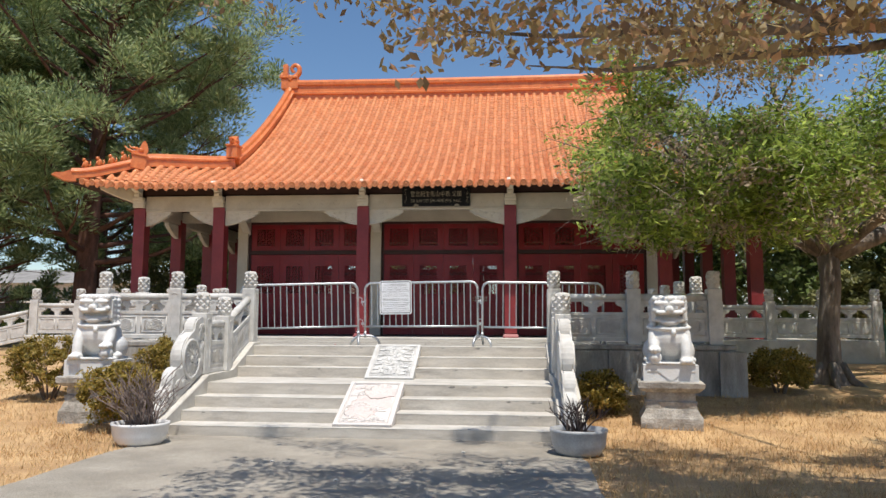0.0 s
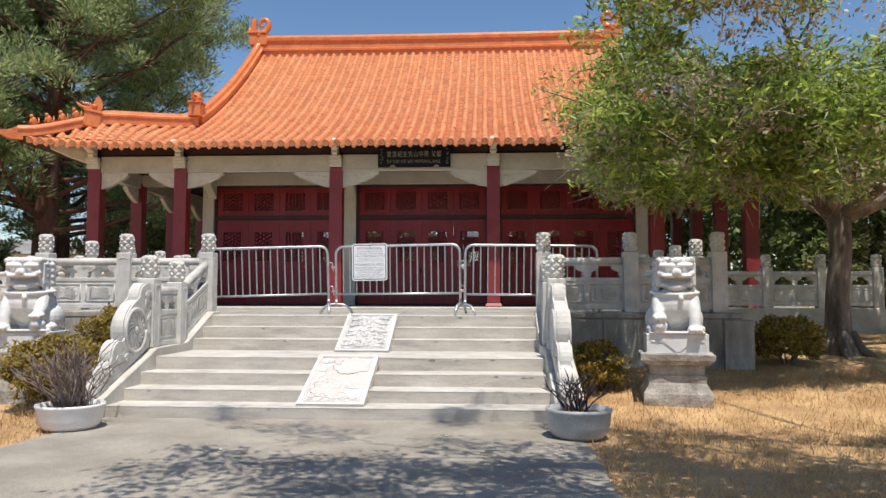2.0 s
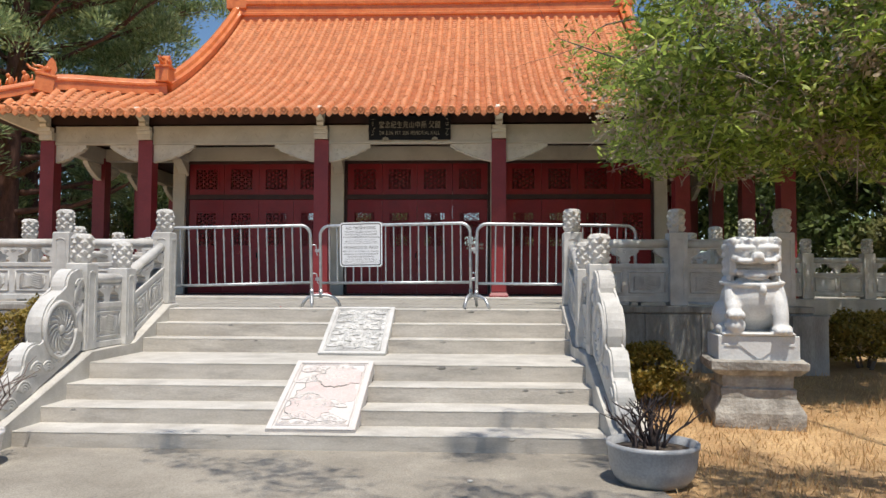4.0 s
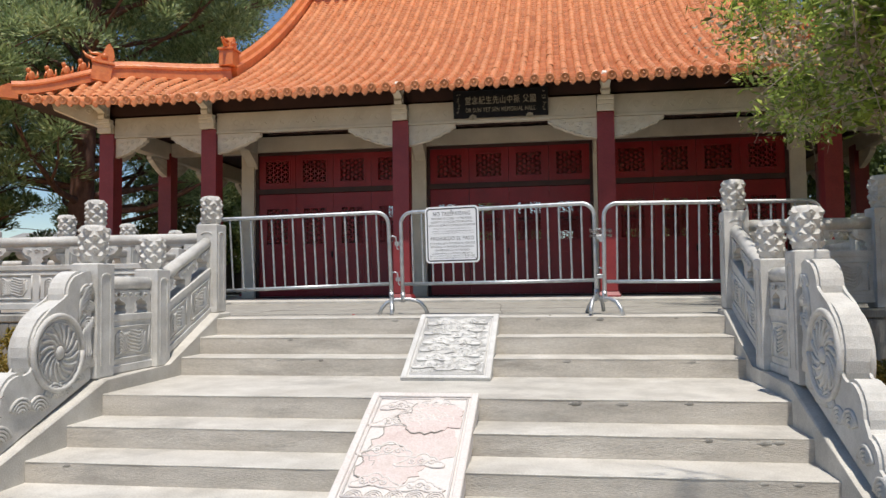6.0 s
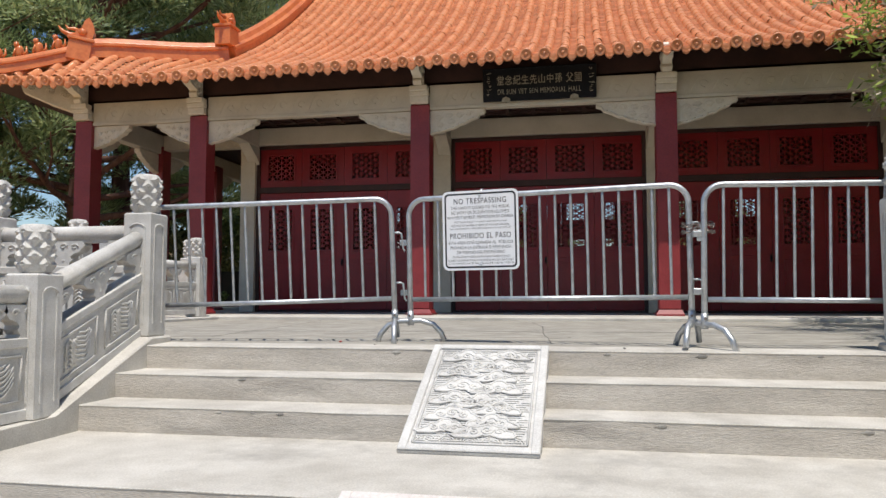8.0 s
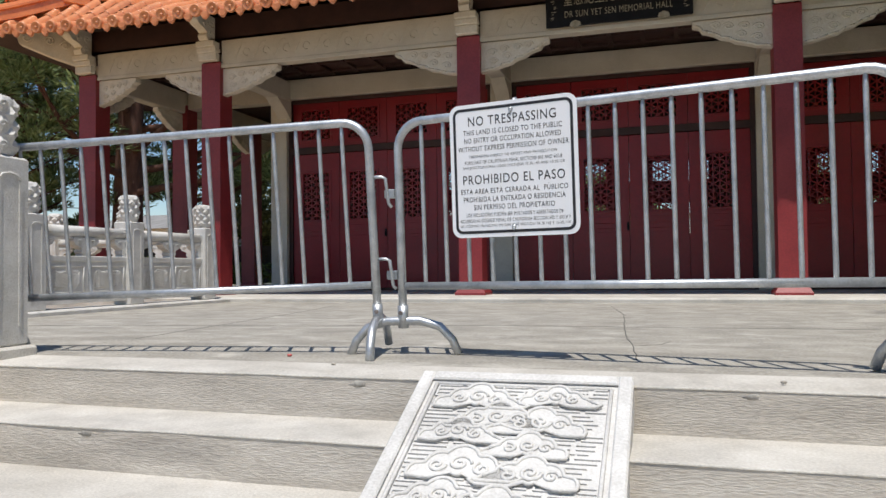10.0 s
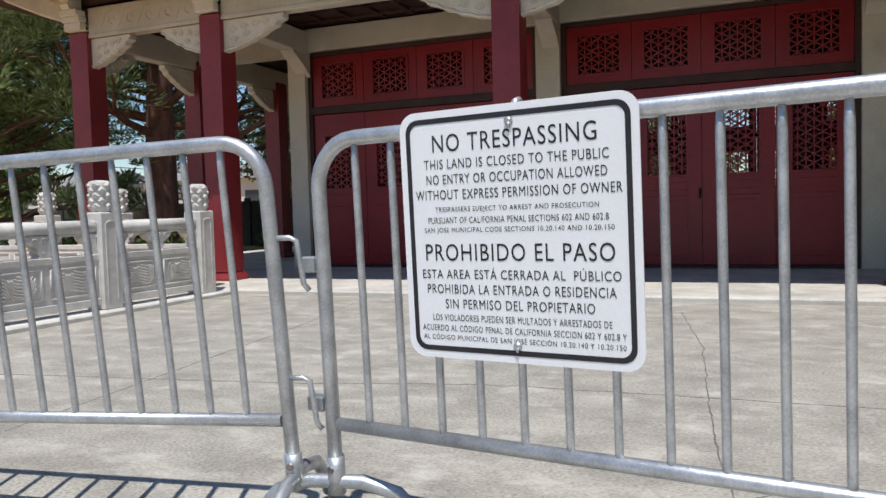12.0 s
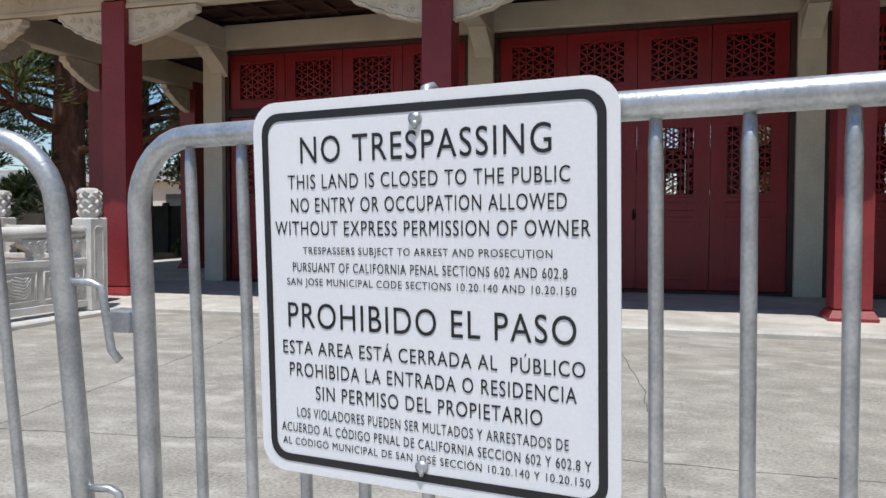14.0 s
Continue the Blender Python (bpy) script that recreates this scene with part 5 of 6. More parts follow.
for sx in (-1, 1):
    bm = B()
    for k in range(6):
        for q in range(3):
            x, z = sx * 0.85 + rnd.uniform(-0.03, 0.02), 0.46 - k * 0.07 + rnd.uniform(-0.02, 0.02)
            box(bm, x, -0.053, z, x + rnd.uniform(0.02, 0.045), -0.0505, z + 0.008)
    part("small_lettering", bm, M_GOLD, board, "rows of small gold writing")
for x in (-0.55, 0.58):
    bm = B()
    prism(bm, [(x - 0.075, 0.0), (x - 0.06, 0.045), (x, 0.07), (x + 0.06, 0.045), (x + 0.075, 0.0), (x, -0.03)], -0.085, -0.06)
    part("bracket", bm, M_GOLD, board, "small gilt bracket")

# ---- cracks, joints and litter on the terrace ----
def crack(name, pts, r, z, label):
    bm = B()
    full = []
    for a, b in zip(pts, pts[1:]):
        n = max(2, int((Vector(b) - Vector(a)).length / 0.05))
        for i in range(n):
            p = Vector(a).lerp(Vector(b), i / n)
            full.append((p.x + 0.018 * noise.noise(Vector((p.x, p.y, 3)) * 9), p.y + 0.018 * noise.noise(Vector((p.x, p.y, 8)) * 9), z))
    full.append((*pts[-1], z))
    tube(bm, full, [r * (0.6 + 0.7 * abs(noise.noise(Vector(q) * 6))) for q in full], 5)
    tagged(new(name, finish(bm, name, M_DARKLINE)), label, "crack", kind="structure")


M_DARKLINE = mat("dirt_filled_crack", (0.10, 0.095, 0.085), (0.20, 0.19, 0.17), 20, 0.95, bump=0.3)
crack("crack", [(0.38, 0.70), (0.35, 1.07), (0.32, 1.45), (0.27, 1.79), (0.21, 2.66), (0.14, 3.95), (-0.10, 5.6)], 0.0045, PLAT_Z, "dirt-filled crack in the terrace concrete")
crack("joint", [(-2.70, 1.2), (-2.82, 2.14), (-3.08, 4.22), (-3.45, 6.2)], 0.0035, PLAT_Z, "narrow joint in the terrace concrete")
crack("crack", [(0.33, 1.30), (0.46, 1.40), (0.52, 1.58)], 0.003, PLAT_Z, "dirt-filled crack in the terrace concrete")
crack("joint", [(-5.3, 1.9), (-2.0, 2.35), (-0.9, 2.6), (1.5, 2.62), (5.3, 2.6)], 0.004, PLAT_Z, "narrow joint in the terrace concrete")
rnd = random.Random(2)
for k, (x, y, z, s, c) in enumerate(((-1.25, 0.50, PLAT_Z, 0.014, 'red'), (0.9, 0.10, PLAT_Z, 0.012, 'dark'), (-0.9, 0.25, PLAT_Z, 0.011, 'dark'), (1.4, -4.3, FOOT, 0.022, 'pale'), (-0.6, -5.1, FOOT, 0.02, 'pale'), (0.3, -6.0, FOOT, 0.018, 'pale'))):
    bm = B()
    blob(bm, (0, 0, s * 0.45), (s, s * 0.8, s * 0.5), 8, 6, wob=0.5)
    o = tagged(new("pebble", finish(bm, "pebble", {'red': M_REDLOW, 'dark': M_PED, 'pale': M_STONE}[c])), "small loose pebble lying on the paving", "pebble", "pebbles")
    o.location = (x, y, z)

# chipped edges on the steps
for k in range(26):
    y0, z0, z1 = rnd.choice(LEVELS)
    x = rnd.uniform(XS0 + 0.2, XS1 - 0.2)
    if abs(x) < 0.45:
        continue
    s = rnd.uniform(0.02, 0.06)
    bm = B()
    blob(bm, (0, 0, 0), (s, 0.006, s * 0.35), 9, 5, wob=0.6)
    o = part("chip", bm, M_WALL, stairs)
    o.location = (x, y0 + 0.006, z1 - 0.014 - s * 0.3)

# ---- guardian lions on pedestals ----
def lion_mesh(paw):
    """A seated marble guardian lion that faces -y; one forepaw, on side paw, rests on a ball."""
    bm = B()
    bbox(bm, -0.33, -0.36, 0.0, 0.33, 0.30, 0.03, 0.01)
    blob(bm, (0, 0.07, 0.30), (0.29, 0.27, 0.31), 20, 12)
    blob(bm, (0, -0.10, 0.36), (0.27, 0.21, 0.25), 20, 12)
    for s in (-1, 1):
        blob(bm, (s * 0.25, 0.09, 0.17), (0.11, 0.21, 0.17), 14, 9)
        blob(bm, (s * 0.29, -0.10, 0.055), (0.07, 0.12, 0.05))
        up = s == paw
        z = 0.15 if up else 0.0
        tube(bm, [(s * 0.20, -0.14, 0.44), (s * 0.215, -0.22, 0.30), (s * 0.215, -0.27, 0.18 + z * 0.5), (s * 0.21, -0.29, 0.06 + z)], [0.085, 0.08, 0.072, 0.07], 12)
        blob(bm, (s * 0.21, -0.31, 0.055 + z), (0.092, 0.095, 0.055))
        for t in (-0.055, 0, 0.055):
            blob(bm, (s * 0.21 + t, -0.385, 0.045 + z), (0.029, 0.036, 0.038), 8, 6)
        if up:
            blob(bm, (s * 0.21, -0.30, 0.095), (0.098, 0.098, 0.085))
        # cheek ruff, curls down the neck
        bbox(bm, min(s * 0.20, s * 0.275), -0.22, 0.57, max(s * 0.20, s * 0.275), 0.12, 0.90, 0.03)
        for zz in (0.87, 0.79, 0.71, 0.63, 0.55):
            for k in range(4):
                a = radians(-25 + 36 * k)
                blob(bm, (s * 0.272 * math.cos(a), -0.03 + 0.21 * math.sin(a), zz - 0.006 * k), (0.045, 0.05, 0.040), 8, 6)
        # brow, eye, cheek, upper lip
        blob(bm, (s * 0.125, -0.305, 0.842), (0.115, 0.045, 0.034))
        blob(bm, (s * 0.115, -0.312, 0.792), (0.045, 0.028, 0.028), 10, 7)
        blob(bm, (s * 0.195, -0.275, 0.745), (0.07, 0.05, 0.045))
        blob(bm, (s * 0.095, -0.325, 0.712), (0.115, 0.05, 0.030))
        blob(bm, (s * 0.032, -0.372, 0.748), (0.030, 0.022, 0.026), 8, 6)
    bbox(bm, -0.235, -0.29, 0.695, 0.235, 0.14, 0.90, 0.04)
    bbox(bm, -0.265, -0.275, 0.885, 0.265, 0.15, 0.955, 0.03)
    for k in range(7):
        blob(bm, (-0.225 + 0.075 * k, -0.285, 0.905), (0.042, 0.032, 0.040), 8, 6)
    bbox(bm, -0.21, -0.17, 0.60, 0.21, 0.12, 0.72, 0.02)
    bbox(bm, -0.215, -0.285, 0.575, 0.215, 0.06, 0.640, 0.022)
    blob(bm, (0, -0.285, 0.575), (0.14, 0.055, 0.045))
    blob(bm, (0, -0.350, 0.765), (0.070, 0.045, 0.045), 10, 7)
    # collar with a bell
    tube(bm, [(0.285 * math.cos(t * math.pi / 14), -0.06 + 0.245 * math.sin(t * math.pi / 14), 0.515 + 0.03 * math.sin(t * math.pi / 14)) for t in range(29)], 0.026, 8)
    blob(bm, (0.05, -0.325, 0.435), (0.036, 0.033, 0.042), 10, 7)
    tube(bm, [(0, 0.33, 0.10), (0, 0.40, 0.25), (0, 0.37, 0.45), (0.03, 0.33, 0.55)], [0.06, 0.07, 0.075, 0.04], 8)
    for v in bm.verts:
        if v.co.z > 0.53:
            v.co.x *= 0.88
    return finish(bm, "lion_statue", M_MARBLE)


def lion(x, y, z, yaw, paw):
    ped = thing("stone_pedestal", "rough weathered stone pedestal with a white marble block", "pedestal", pose(x, y, z, 0, 0, yaw), "lion pedestals")
    ped.scale = (0.93, 0.92, 1.0)
    def slab(name, rows, material, label=""):
        bm = B()
        lv = [[bm.verts.new(p) for p in ((-a, -b, zz), (a, -b, zz), (a, b, zz), (-a, b, zz))] for a, b, zz in rows]
        for r0, r1 in zip(lv, lv[1:]):
            for i in range(4):
                bm.faces.new((r0[i], r0[(i + 1) % 4], r1[(i + 1) % 4], r1[i]))
        bm.faces.new(lv[0][::-1])
        bm.faces.new(lv[-1])
        bmesh.ops.subdivide_edges(bm, edges=bm.edges[:], cuts=5, use_grid_fill=True)
        amp = 0.022 if material is M_PED else 0.0
        for v in bm.verts:
            v.co += Vector((noise.noise(v.co * 9 + Vector((x, 0, 0))), noise.noise(v.co * 9 + Vector((0, 7, x))), 0.5 * noise.noise(v.co * 9 + Vector((3, 0, x))))) * amp
        part(name, bm, material, ped, label)
    slab("plinth", [(0.44, 0.40, -0.10), (0.44, 0.40, 0.09), (0.37, 0.33, 0.22)], M_PED)
    slab("waist", [(0.365, 0.325, 0.21), (0.37, 0.33, 0.31), (0.345, 0.305, 0.325), (0.345, 0.305, 0.45)], M_PED)
    slab("cap_slab", [(0.40, 0.36, 0.445), (0.47, 0.42, 0.50), (0.475, 0.425, 0.57), (0.45, 0.40, 0.59)], M_PED)
    slab("marble_block", [(0.395, 0.35, 0.585), (0.395, 0.35, 0.815), (0.385, 0.34, 0.822)], M_MARBLE, "smooth white marble block")
    bm = B()
    prism(bm, [(-0.30, 0.815), (0.30, 0.815), (0.02, 0.605), (-0.02, 0.605)], -0.362, -0.351)
    for s in (-1, 1):
        bbox(bm, min(s * 0.16, s * 0.34), -0.360, 0.72, max(s * 0.16, s * 0.34), -0.351, 0.745, 0.003)
    part("carved_cloth", bm, M_MARBLE, ped)
    ob = new("lion_statue", lion_mesh(paw))
    ob.matrix_basis = pose(x, y, z + 0.822, 0, 0, yaw)
    ob.scale = (1.0, 1.0, 1.0)
    rm = ob.modifiers.new("merge", 'REMESH')
    rm.mode, rm.voxel_size, rm.use_smooth_shade = 'VOXEL', 0.011, True
    sm = ob.modifiers.new("soften", 'SMOOTH')
    sm.factor, sm.iterations = 0.5, 2
    tagged(ob, "white marble guardian lion seated on a pedestal", "statue", "guardian lions")


lion(4.19, -2.12, 0.01, -8, -1)
lion(-4.16, -2.32, 0.01, 8, 1)


# ---- planters ----
def planter(x, y, label, material, r, h, twig_label, twig_mat, n, height, spread, seed):
    th = thing("planter_bowl", label, "planter", pose(x, y, FOOT), "planters")
    bm = B()
    lathe(bm, [(0.0, 0.0), (r * 0.74, 0.0), (r * 0.87, 0.05 * h / 0.3), (r * 0.96, h * 0.45), (r, h * 0.85), (r * 1.03, h * 0.9), (r * 1.03, h), (r * 0.94, h), (r * 0.92, h * 0.7)], 36, caps=False)
    part("bowl", bm, material, th)
    bm = B()
    lathe(bm, [(r * 0.93, h * 0.80), (r * 0.6, h * 0.86), (0.02, h * 0.9)], 24, caps=True)
    part("soil", bm, M_SOIL, th, "dry dark soil")
    rnd = random.Random(seed)
    shrub_ob = thing("dead_shrub", twig_label, "shrub", pose(x, y, FOOT))
    for k in range(n):
        bm = B()
        a, d = rnd.uniform(0, 6.28), rnd.uniform(0, r * 0.6)
        p = Vector((d * math.cos(a), d * math.sin(a), h * 0.82))
        dirv = Vector((math.cos(a) * spread * rnd.random(), math.sin(a) * spread * rnd.random(), 1)).normalized()
        L = height * rnd.uniform(0.55, 1.05)
        pts, rs = [p.copy()], [0.011]
        m = 6
        for i in range(m):
            dirv = (dirv + Vector((rnd.gauss(0, 0.22), rnd.gauss(0, 0.22), rnd.gauss(0, 0.10)))).normalized()
            p = p + dirv * L / m
            pts.append(p.copy())
            rs.append(0.011 * (1 - 0.75 * (i + 1) / m))
            if i in (2, 3, 4) and rnd.random() < 0.75:
                q = p.copy()
                dv = (dirv + Vector((rnd.gauss(0, 0.7), rnd.gauss(0, 0.7), rnd.gauss(0.1, 0.3)))).normalized()
                sub = [q.copy()]
                for j in range(3):
                    dv = (dv + Vector((rnd.gauss(0, 0.25), rnd.gauss(0, 0.25), 0.05))).normalized()
                    q = q + dv * L * 0.13
                    sub.append(q.copy())
                tube(bm, sub, [0.006, 0.005, 0.004, 0.002], 5)
        tube(bm, pts, rs, 6)
        part("stem", bm, twig_mat, shrub_ob)


planter(-2.60, -4.06, "pale grey round concrete planter bowl at the path edge", M_POT, 0.335, 0.26, "bare grey-brown dead twigs in a planter", M_TWIG, 60, 0.74, 0.9, 11)
planter(2.72, -4.20, "grey round planter bowl beside the steps", M_POTG, 0.322, 0.29, "dark dead stubby twigs in a planter", M_DTWIG, 26, 0.40, 0.22, 12)


# ---- shrubs ----
def shrub(x, y, z, rx, ry, h, label, n, seed, material=None, size=0.026, stems=True):
    th = thing("shrub", label, "shrub", pose(x, y, z), "clipped shrubs")
    rng = np.random.default_rng(seed)
    cl = []
    for k in range(90):
        a, b = rng.uniform(0, 6.28), math.acos(rng.uniform(-0.75, 1))
        s = (abs(math.cos(a)) ** 4 + abs(math.sin(a)) ** 4) ** -0.15
        q = rng.uniform(0.70, 0.98)
        cl.append((rx * s * q * math.sin(b) * math.cos(a), ry * s * q * math.sin(b) * math.sin(a), h * 0.52 + h * 0.46 * q * math.cos(b), 0.11 * (0.7 + rng.random() * 0.6)))
    for k in range(25):
        cl.append((rng.normal(0, rx * 0.4), rng.normal(0, ry * 0.4), h * rng.uniform(0.3, 0.8), 0.16))
    piece("foliage", leaves("foliage", cl, n // len(cl), size, material or M_HEDGE, rng, 0.5), th)
    rnd = random.Random(seed)
    for k in range(12):
        bm = B()
        a = rnd.uniform(0, 6.28)
        tube(bm, [(0.05 * math.cos(a), 0.05 * math.sin(a), -0.05), (rx * 0.3 * math.cos(a), ry * 0.3 * math.sin(a), h * 0.3), (rx * 0.7 * math.cos(a), ry * 0.7 * math.sin(a), h * rnd.uniform(0.6, 0.85))], [0.02, 0.012, 0.004], 6)
        part("stem", bm, M_TWIG, th)


def gz(x, y):
    return ground_z(x, y)


shrub(-3.42, -2.95, gz(-3.42, -2.95) - 0.05, 0.54, 0.46, 1.02, "clipped yellow-green shrub behind a planter", 9500, 21)
shrub(-3.72, -1.0, gz(-3.72, -1.0) - 0.05, 0.52, 0.42, 1.12, "clipped yellow-green shrub below the balustrade", 9000, 22)
shrub(-5.75, -1.0, gz(-5.75, -1.0) - 0.05, 0.70, 0.48, 1.14, "clipped yellow-green hedge shrub below the balustrade", 11000, 23)
shrub(3.28, -1.45, gz(3.28, -1.45) - 0.05, 0.37, 0.36, 0.78, "sparse yellow-green shrub beside the steps", 6200, 24)
shrub(6.55, 0.35, gz(6.55, 0.35) - 0.05, 0.52, 0.48, 0.86, "rounded dark green shrub under the tree", 9000, 25)
shrub(10.6, 2.4, gz(10.6, 2.4) - 0.05, 0.9, 0.7, 1.1, "dark green shrub beyond the tree", 8000, 26, M_LEAF, 0.035)


# ---- trees ----
def limb(bm, p, d, length, r, rnd, n=7, wander=0.16, lift=0.0, tips=None, depth=0, fork=0.6):
    """A tapered wandering limb; its side shoots end in tips."""
    pts, rs = [p.copy()], [r]
    for i in range(n):
        d = (d + Vector((rnd.gauss(0, wander), rnd.gauss(0, wander), rnd.gauss(lift, wander * 0.6)))).normalized()
        p = p + d * length / n
        pts.append(p.copy())
        rs.append(r * (1 - 0.72 * (i + 1) / n))
        if depth and i >= 2 and rnd.random() < fork:
            dv = (d + Vector((rnd.gauss(0, 0.6), rnd.gauss(0, 0.6), rnd.gauss(0.05, 0.35)))).normalized()
            limb(bm, p.copy(), dv, length * rnd.uniform(0.35, 0.6), rs[-1] * 0.6, rnd, max(4, n - 2), wander * 1.2, lift, tips, depth - 1, fork)
        if tips is not None and depth == 0 and i > 0:
            tips.append(tuple(p))
    if tips is not None:
        tips.append(tuple(p))
    tube(bm, pts, rs, 8 if r > 0.05 else 5)


# broad-leaved tree by the terrace
rnd = random.Random(31)
TX, TY = 7.82, 1.4
TZ0 = gz(TX, TY)
tree = thing("tree", "leafy tree with drooping green leaves and dry seed sprays", "tree", pose(TX, TY, TZ0))
bm = B()
tips = []
flare = [(0.02, 0, -0.15), (0.0, 0, 0.05), (-0.02, 0, 0.35), (0.0, 0.03, 1.0), (0.08, 0.02, 1.8), (0.04, 0.0, 2.5)]
tube(bm, flare, [0.40, 0.32, 0.22, 0.19, 0.18, 0.20], 14)
for k in range(6):
    a = k * 1.05 + 0.3
    tube(bm, [(0.18 * math.cos(a), 0.18 * math.sin(a), 0.35), (0.36 * math.cos(a), 0.36 * math.sin(a), 0.06), (0.62 * math.cos(a), 0.62 * math.sin(a), -0.08)], [0.09, 0.08, 0.04], 7)
for d, L, r, q in (((-0.75, -0.25, 0.62), 3.9, 0.12, 2), ((-0.35, 0.3, 0.9), 4.6, 0.17, 2), ((0.25, -0.35, 0.9), 4.4, 0.16, 2), ((0.95, -0.1, 0.42), 4.2, 0.19, 2), ((-0.6, -0.65, 0.62), 3.7, 0.11, 2), ((0.5, 0.6, 0.7), 4.0, 0.14, 2), ((-0.85, 0.2, 0.55), 4.1, 0.11, 2), ((0.75, -0.6, 0.5), 4.0, 0.14, 2)):
    limb(bm, Vector((0.04, 0, 2.35)), Vector(d).normalized(), L, r, rnd, 8, 0.15, -0.01, tips, q, 0.62)
part("trunk", bm, M_BARK, tree)
rng = np.random.default_rng(32)
tp = np.array(tips)
sel = tp[rng.permutation(len(tp))[:520]]
extra = []
for k in range(190):
    a, b = rng.uniform(0, 6.28), rng.uniform(-0.55, 1.0)
    q = rng.uniform(0.55, 1.0)
    cb = math.sqrt(1 - min(1, b * b))
    extra.append((-0.5 + 4.9 * q * cb * math.cos(a), -0.2 + 3.6 * q * cb * math.sin(a), 4.9 + 2.9 * q * b, 0.42 + 0.25 * rng.random()))
for k in range(420):
    x = rng.uniform(-4.7, 2.6)
    extra.append((x, rng.uniform(-3.9, -0.6), 2.40 + rng.random() * 1.7 + 0.12 * abs(x + 2), 0.36))
for k in range(260):
    extra.append((rng.uniform(-4.6, 3.2), rng.uniform(-4.3, -2.5), rng.uniform(3.0, 5.6), 0.40))
cl = [(p[0], p[1], p[2], 0.38 + 0.25 * rng.random()) for p in sel] + extra
cl = [c for k, c in enumerate(cl) if (c[2] < 4.6 or k % 5 < 2) and c[2] > 2.1 and c[0] > -4.75 + 0.3 * noise.noise(Vector(c[:3])) and not (c[0] < -3.2 and c[2] < 2.4) and noise.noise(Vector(c[:3]) * 0.80) > 0.02]
# two sets of hidden rear clumps, added to shade the balustrades behind
for k in range(110):
    cl.append((rng.uniform(-1.5, 4.0), rng.uniform(2.4, 4.2), rng.uniform(3.9, 6.2), 0.5))
for k in range(230):
    cl.append((rng.uniform(-4.0, 3.0), rng.uniform(0.0, 4.4), rng.uniform(3.3, 5.4), 0.45))
for k in range(120):
    cl.append((rng.uniform(-4.4, -1.2), rng.uniform(-3.9, -1.5), rng.uniform(2.4, 3.3), 0.34))
ga = [c for i, c in enumerate(cl) if i % 10 < 7]
dr = [c for i, c in enumerate(cl) if i % 10 >= 6]
tagged(piece("green_leaves", leaves("green_leaves", ga, 112, 0.066, M_LEAF, rng, 0.30, 0.22, 0.45), tree), "drooping bright green leaflets")
tagged(piece("dry_leaves", leaves("dry_leaves", dr, 80, 0.036, M_DRYLF, rng, 0.55, 0.4, 0.2), tree), "brown-grey dry seed sprays")
bm = B()
for c in cl[::2]:
    p = Vector(c[:3])
    for k in range(3):
        q = p + Vector((rnd.gauss(0, 0.3), rnd.gauss(0, 0.3), rnd.gauss(-0.25, 0.2)))
        tube(bm, [p, p.lerp(q, 0.5) + Vector((0, 0, 0.06)), q], [0.008, 0.006, 0.002], 4)
tagged(part("hanging_twig_spray", bm, M_PALETWIG, tree), "pale thin hanging twigs", kind="stuff")

# plum tree whose branches hang over the path
rnd = random.Random(41)
PX, PY = 9.3, -6.5
plum = thing("plum_tree", "tree with sparse purple-brown leaves over the path", "tree", pose(PX, PY, gz(PX, PY)))
bm = B()
tips = []
tube(bm, [(0, 0, -0.1), (0.05, 0, 0.8), (-0.1, 0.05, 2.2), (-0.15, 0.05, 3.8)], [0.32, 0.24, 0.20, 0.18], 12)
for d, L, r, z in (((-0.98, 0.02, 0.15), 6.6, 0.11, 3.75), ((-0.95, 0.02, 0.20), 6.4, 0.09, 3.9), ((-0.93, -0.12, 0.28), 6.2, 0.09, 3.8), ((-0.86, -0.42, 0.20), 7.2, 0.11, 3.7), ((-0.72, -0.62, 0.24), 7.4, 0.11, 3.75), ((-0.45, -0.82, 0.25), 6.0, 0.10, 3.7), ((0.4, 0.3, 0.7), 3.6, 0.09, 3.7), ((-0.55, 0.1, 0.75), 4.2, 0.09, 3.7), ((-0.50, 0.75, 0.40), 3.4, 0.07, 3.75)):
    limb(bm, Vector((-0.15, 0.05, z)), Vector(d).normalized(), L, r, rnd, 10, 0.13, 0.0, tips, 2, 0.6)
# low shoots over the path are pruned away
low = [v for v in bm.verts if v.co.x < -1.2 and v.co.z < 1.4 + 0.345 * (6.7 + v.co.y)]
bmesh.ops.delete(bm, geom=low, context='VERTS')
tube(bm, [(-0.15, 0.05, 3.7), (-1.6, -0.3, 3.95), (-3.0, -0.6, 3.86), (-4.2, -0.85, 3.76), (-5.2, -1.0, 3.68), (-6.2, -1.1, 3.66), (-7.0, -1.2, 3.60), (-7.7, -1.3, 3.62)], [0.11, 0.09, 0.075, 0.06, 0.045, 0.032, 0.02, 0.008], 8)
tube(bm, [(-3.6, -0.7, 3.82), (-4.6, -0.55, 3.68), (-5.6, -0.4, 3.70), (-6.4, -0.35, 3.62), (-7.2, -0.2, 3.74)], [0.05, 0.04, 0.03, 0.018, 0.006], 7)
tube(bm, [(-4.8, -0.95, 3.70), (-5.5, -1.2, 3.86), (-6.3, -1.3, 3.92), (-7.0, -1.5, 3.82)], [0.035, 0.026, 0.016, 0.005], 6)
part("trunk", bm, M_BARK, plum)
rng = np.random.default_rng(42)
cl = [(p[0], p[1], p[2], 0.24 + 0.16 * rng.random()) for p in tips if p[2] > 3.35 + 0.3 * max(0, p[1] - 1.0) and p[1] < 0.7]
cl = [cl[i] for i in rng.permutation(len(cl))[:900]]
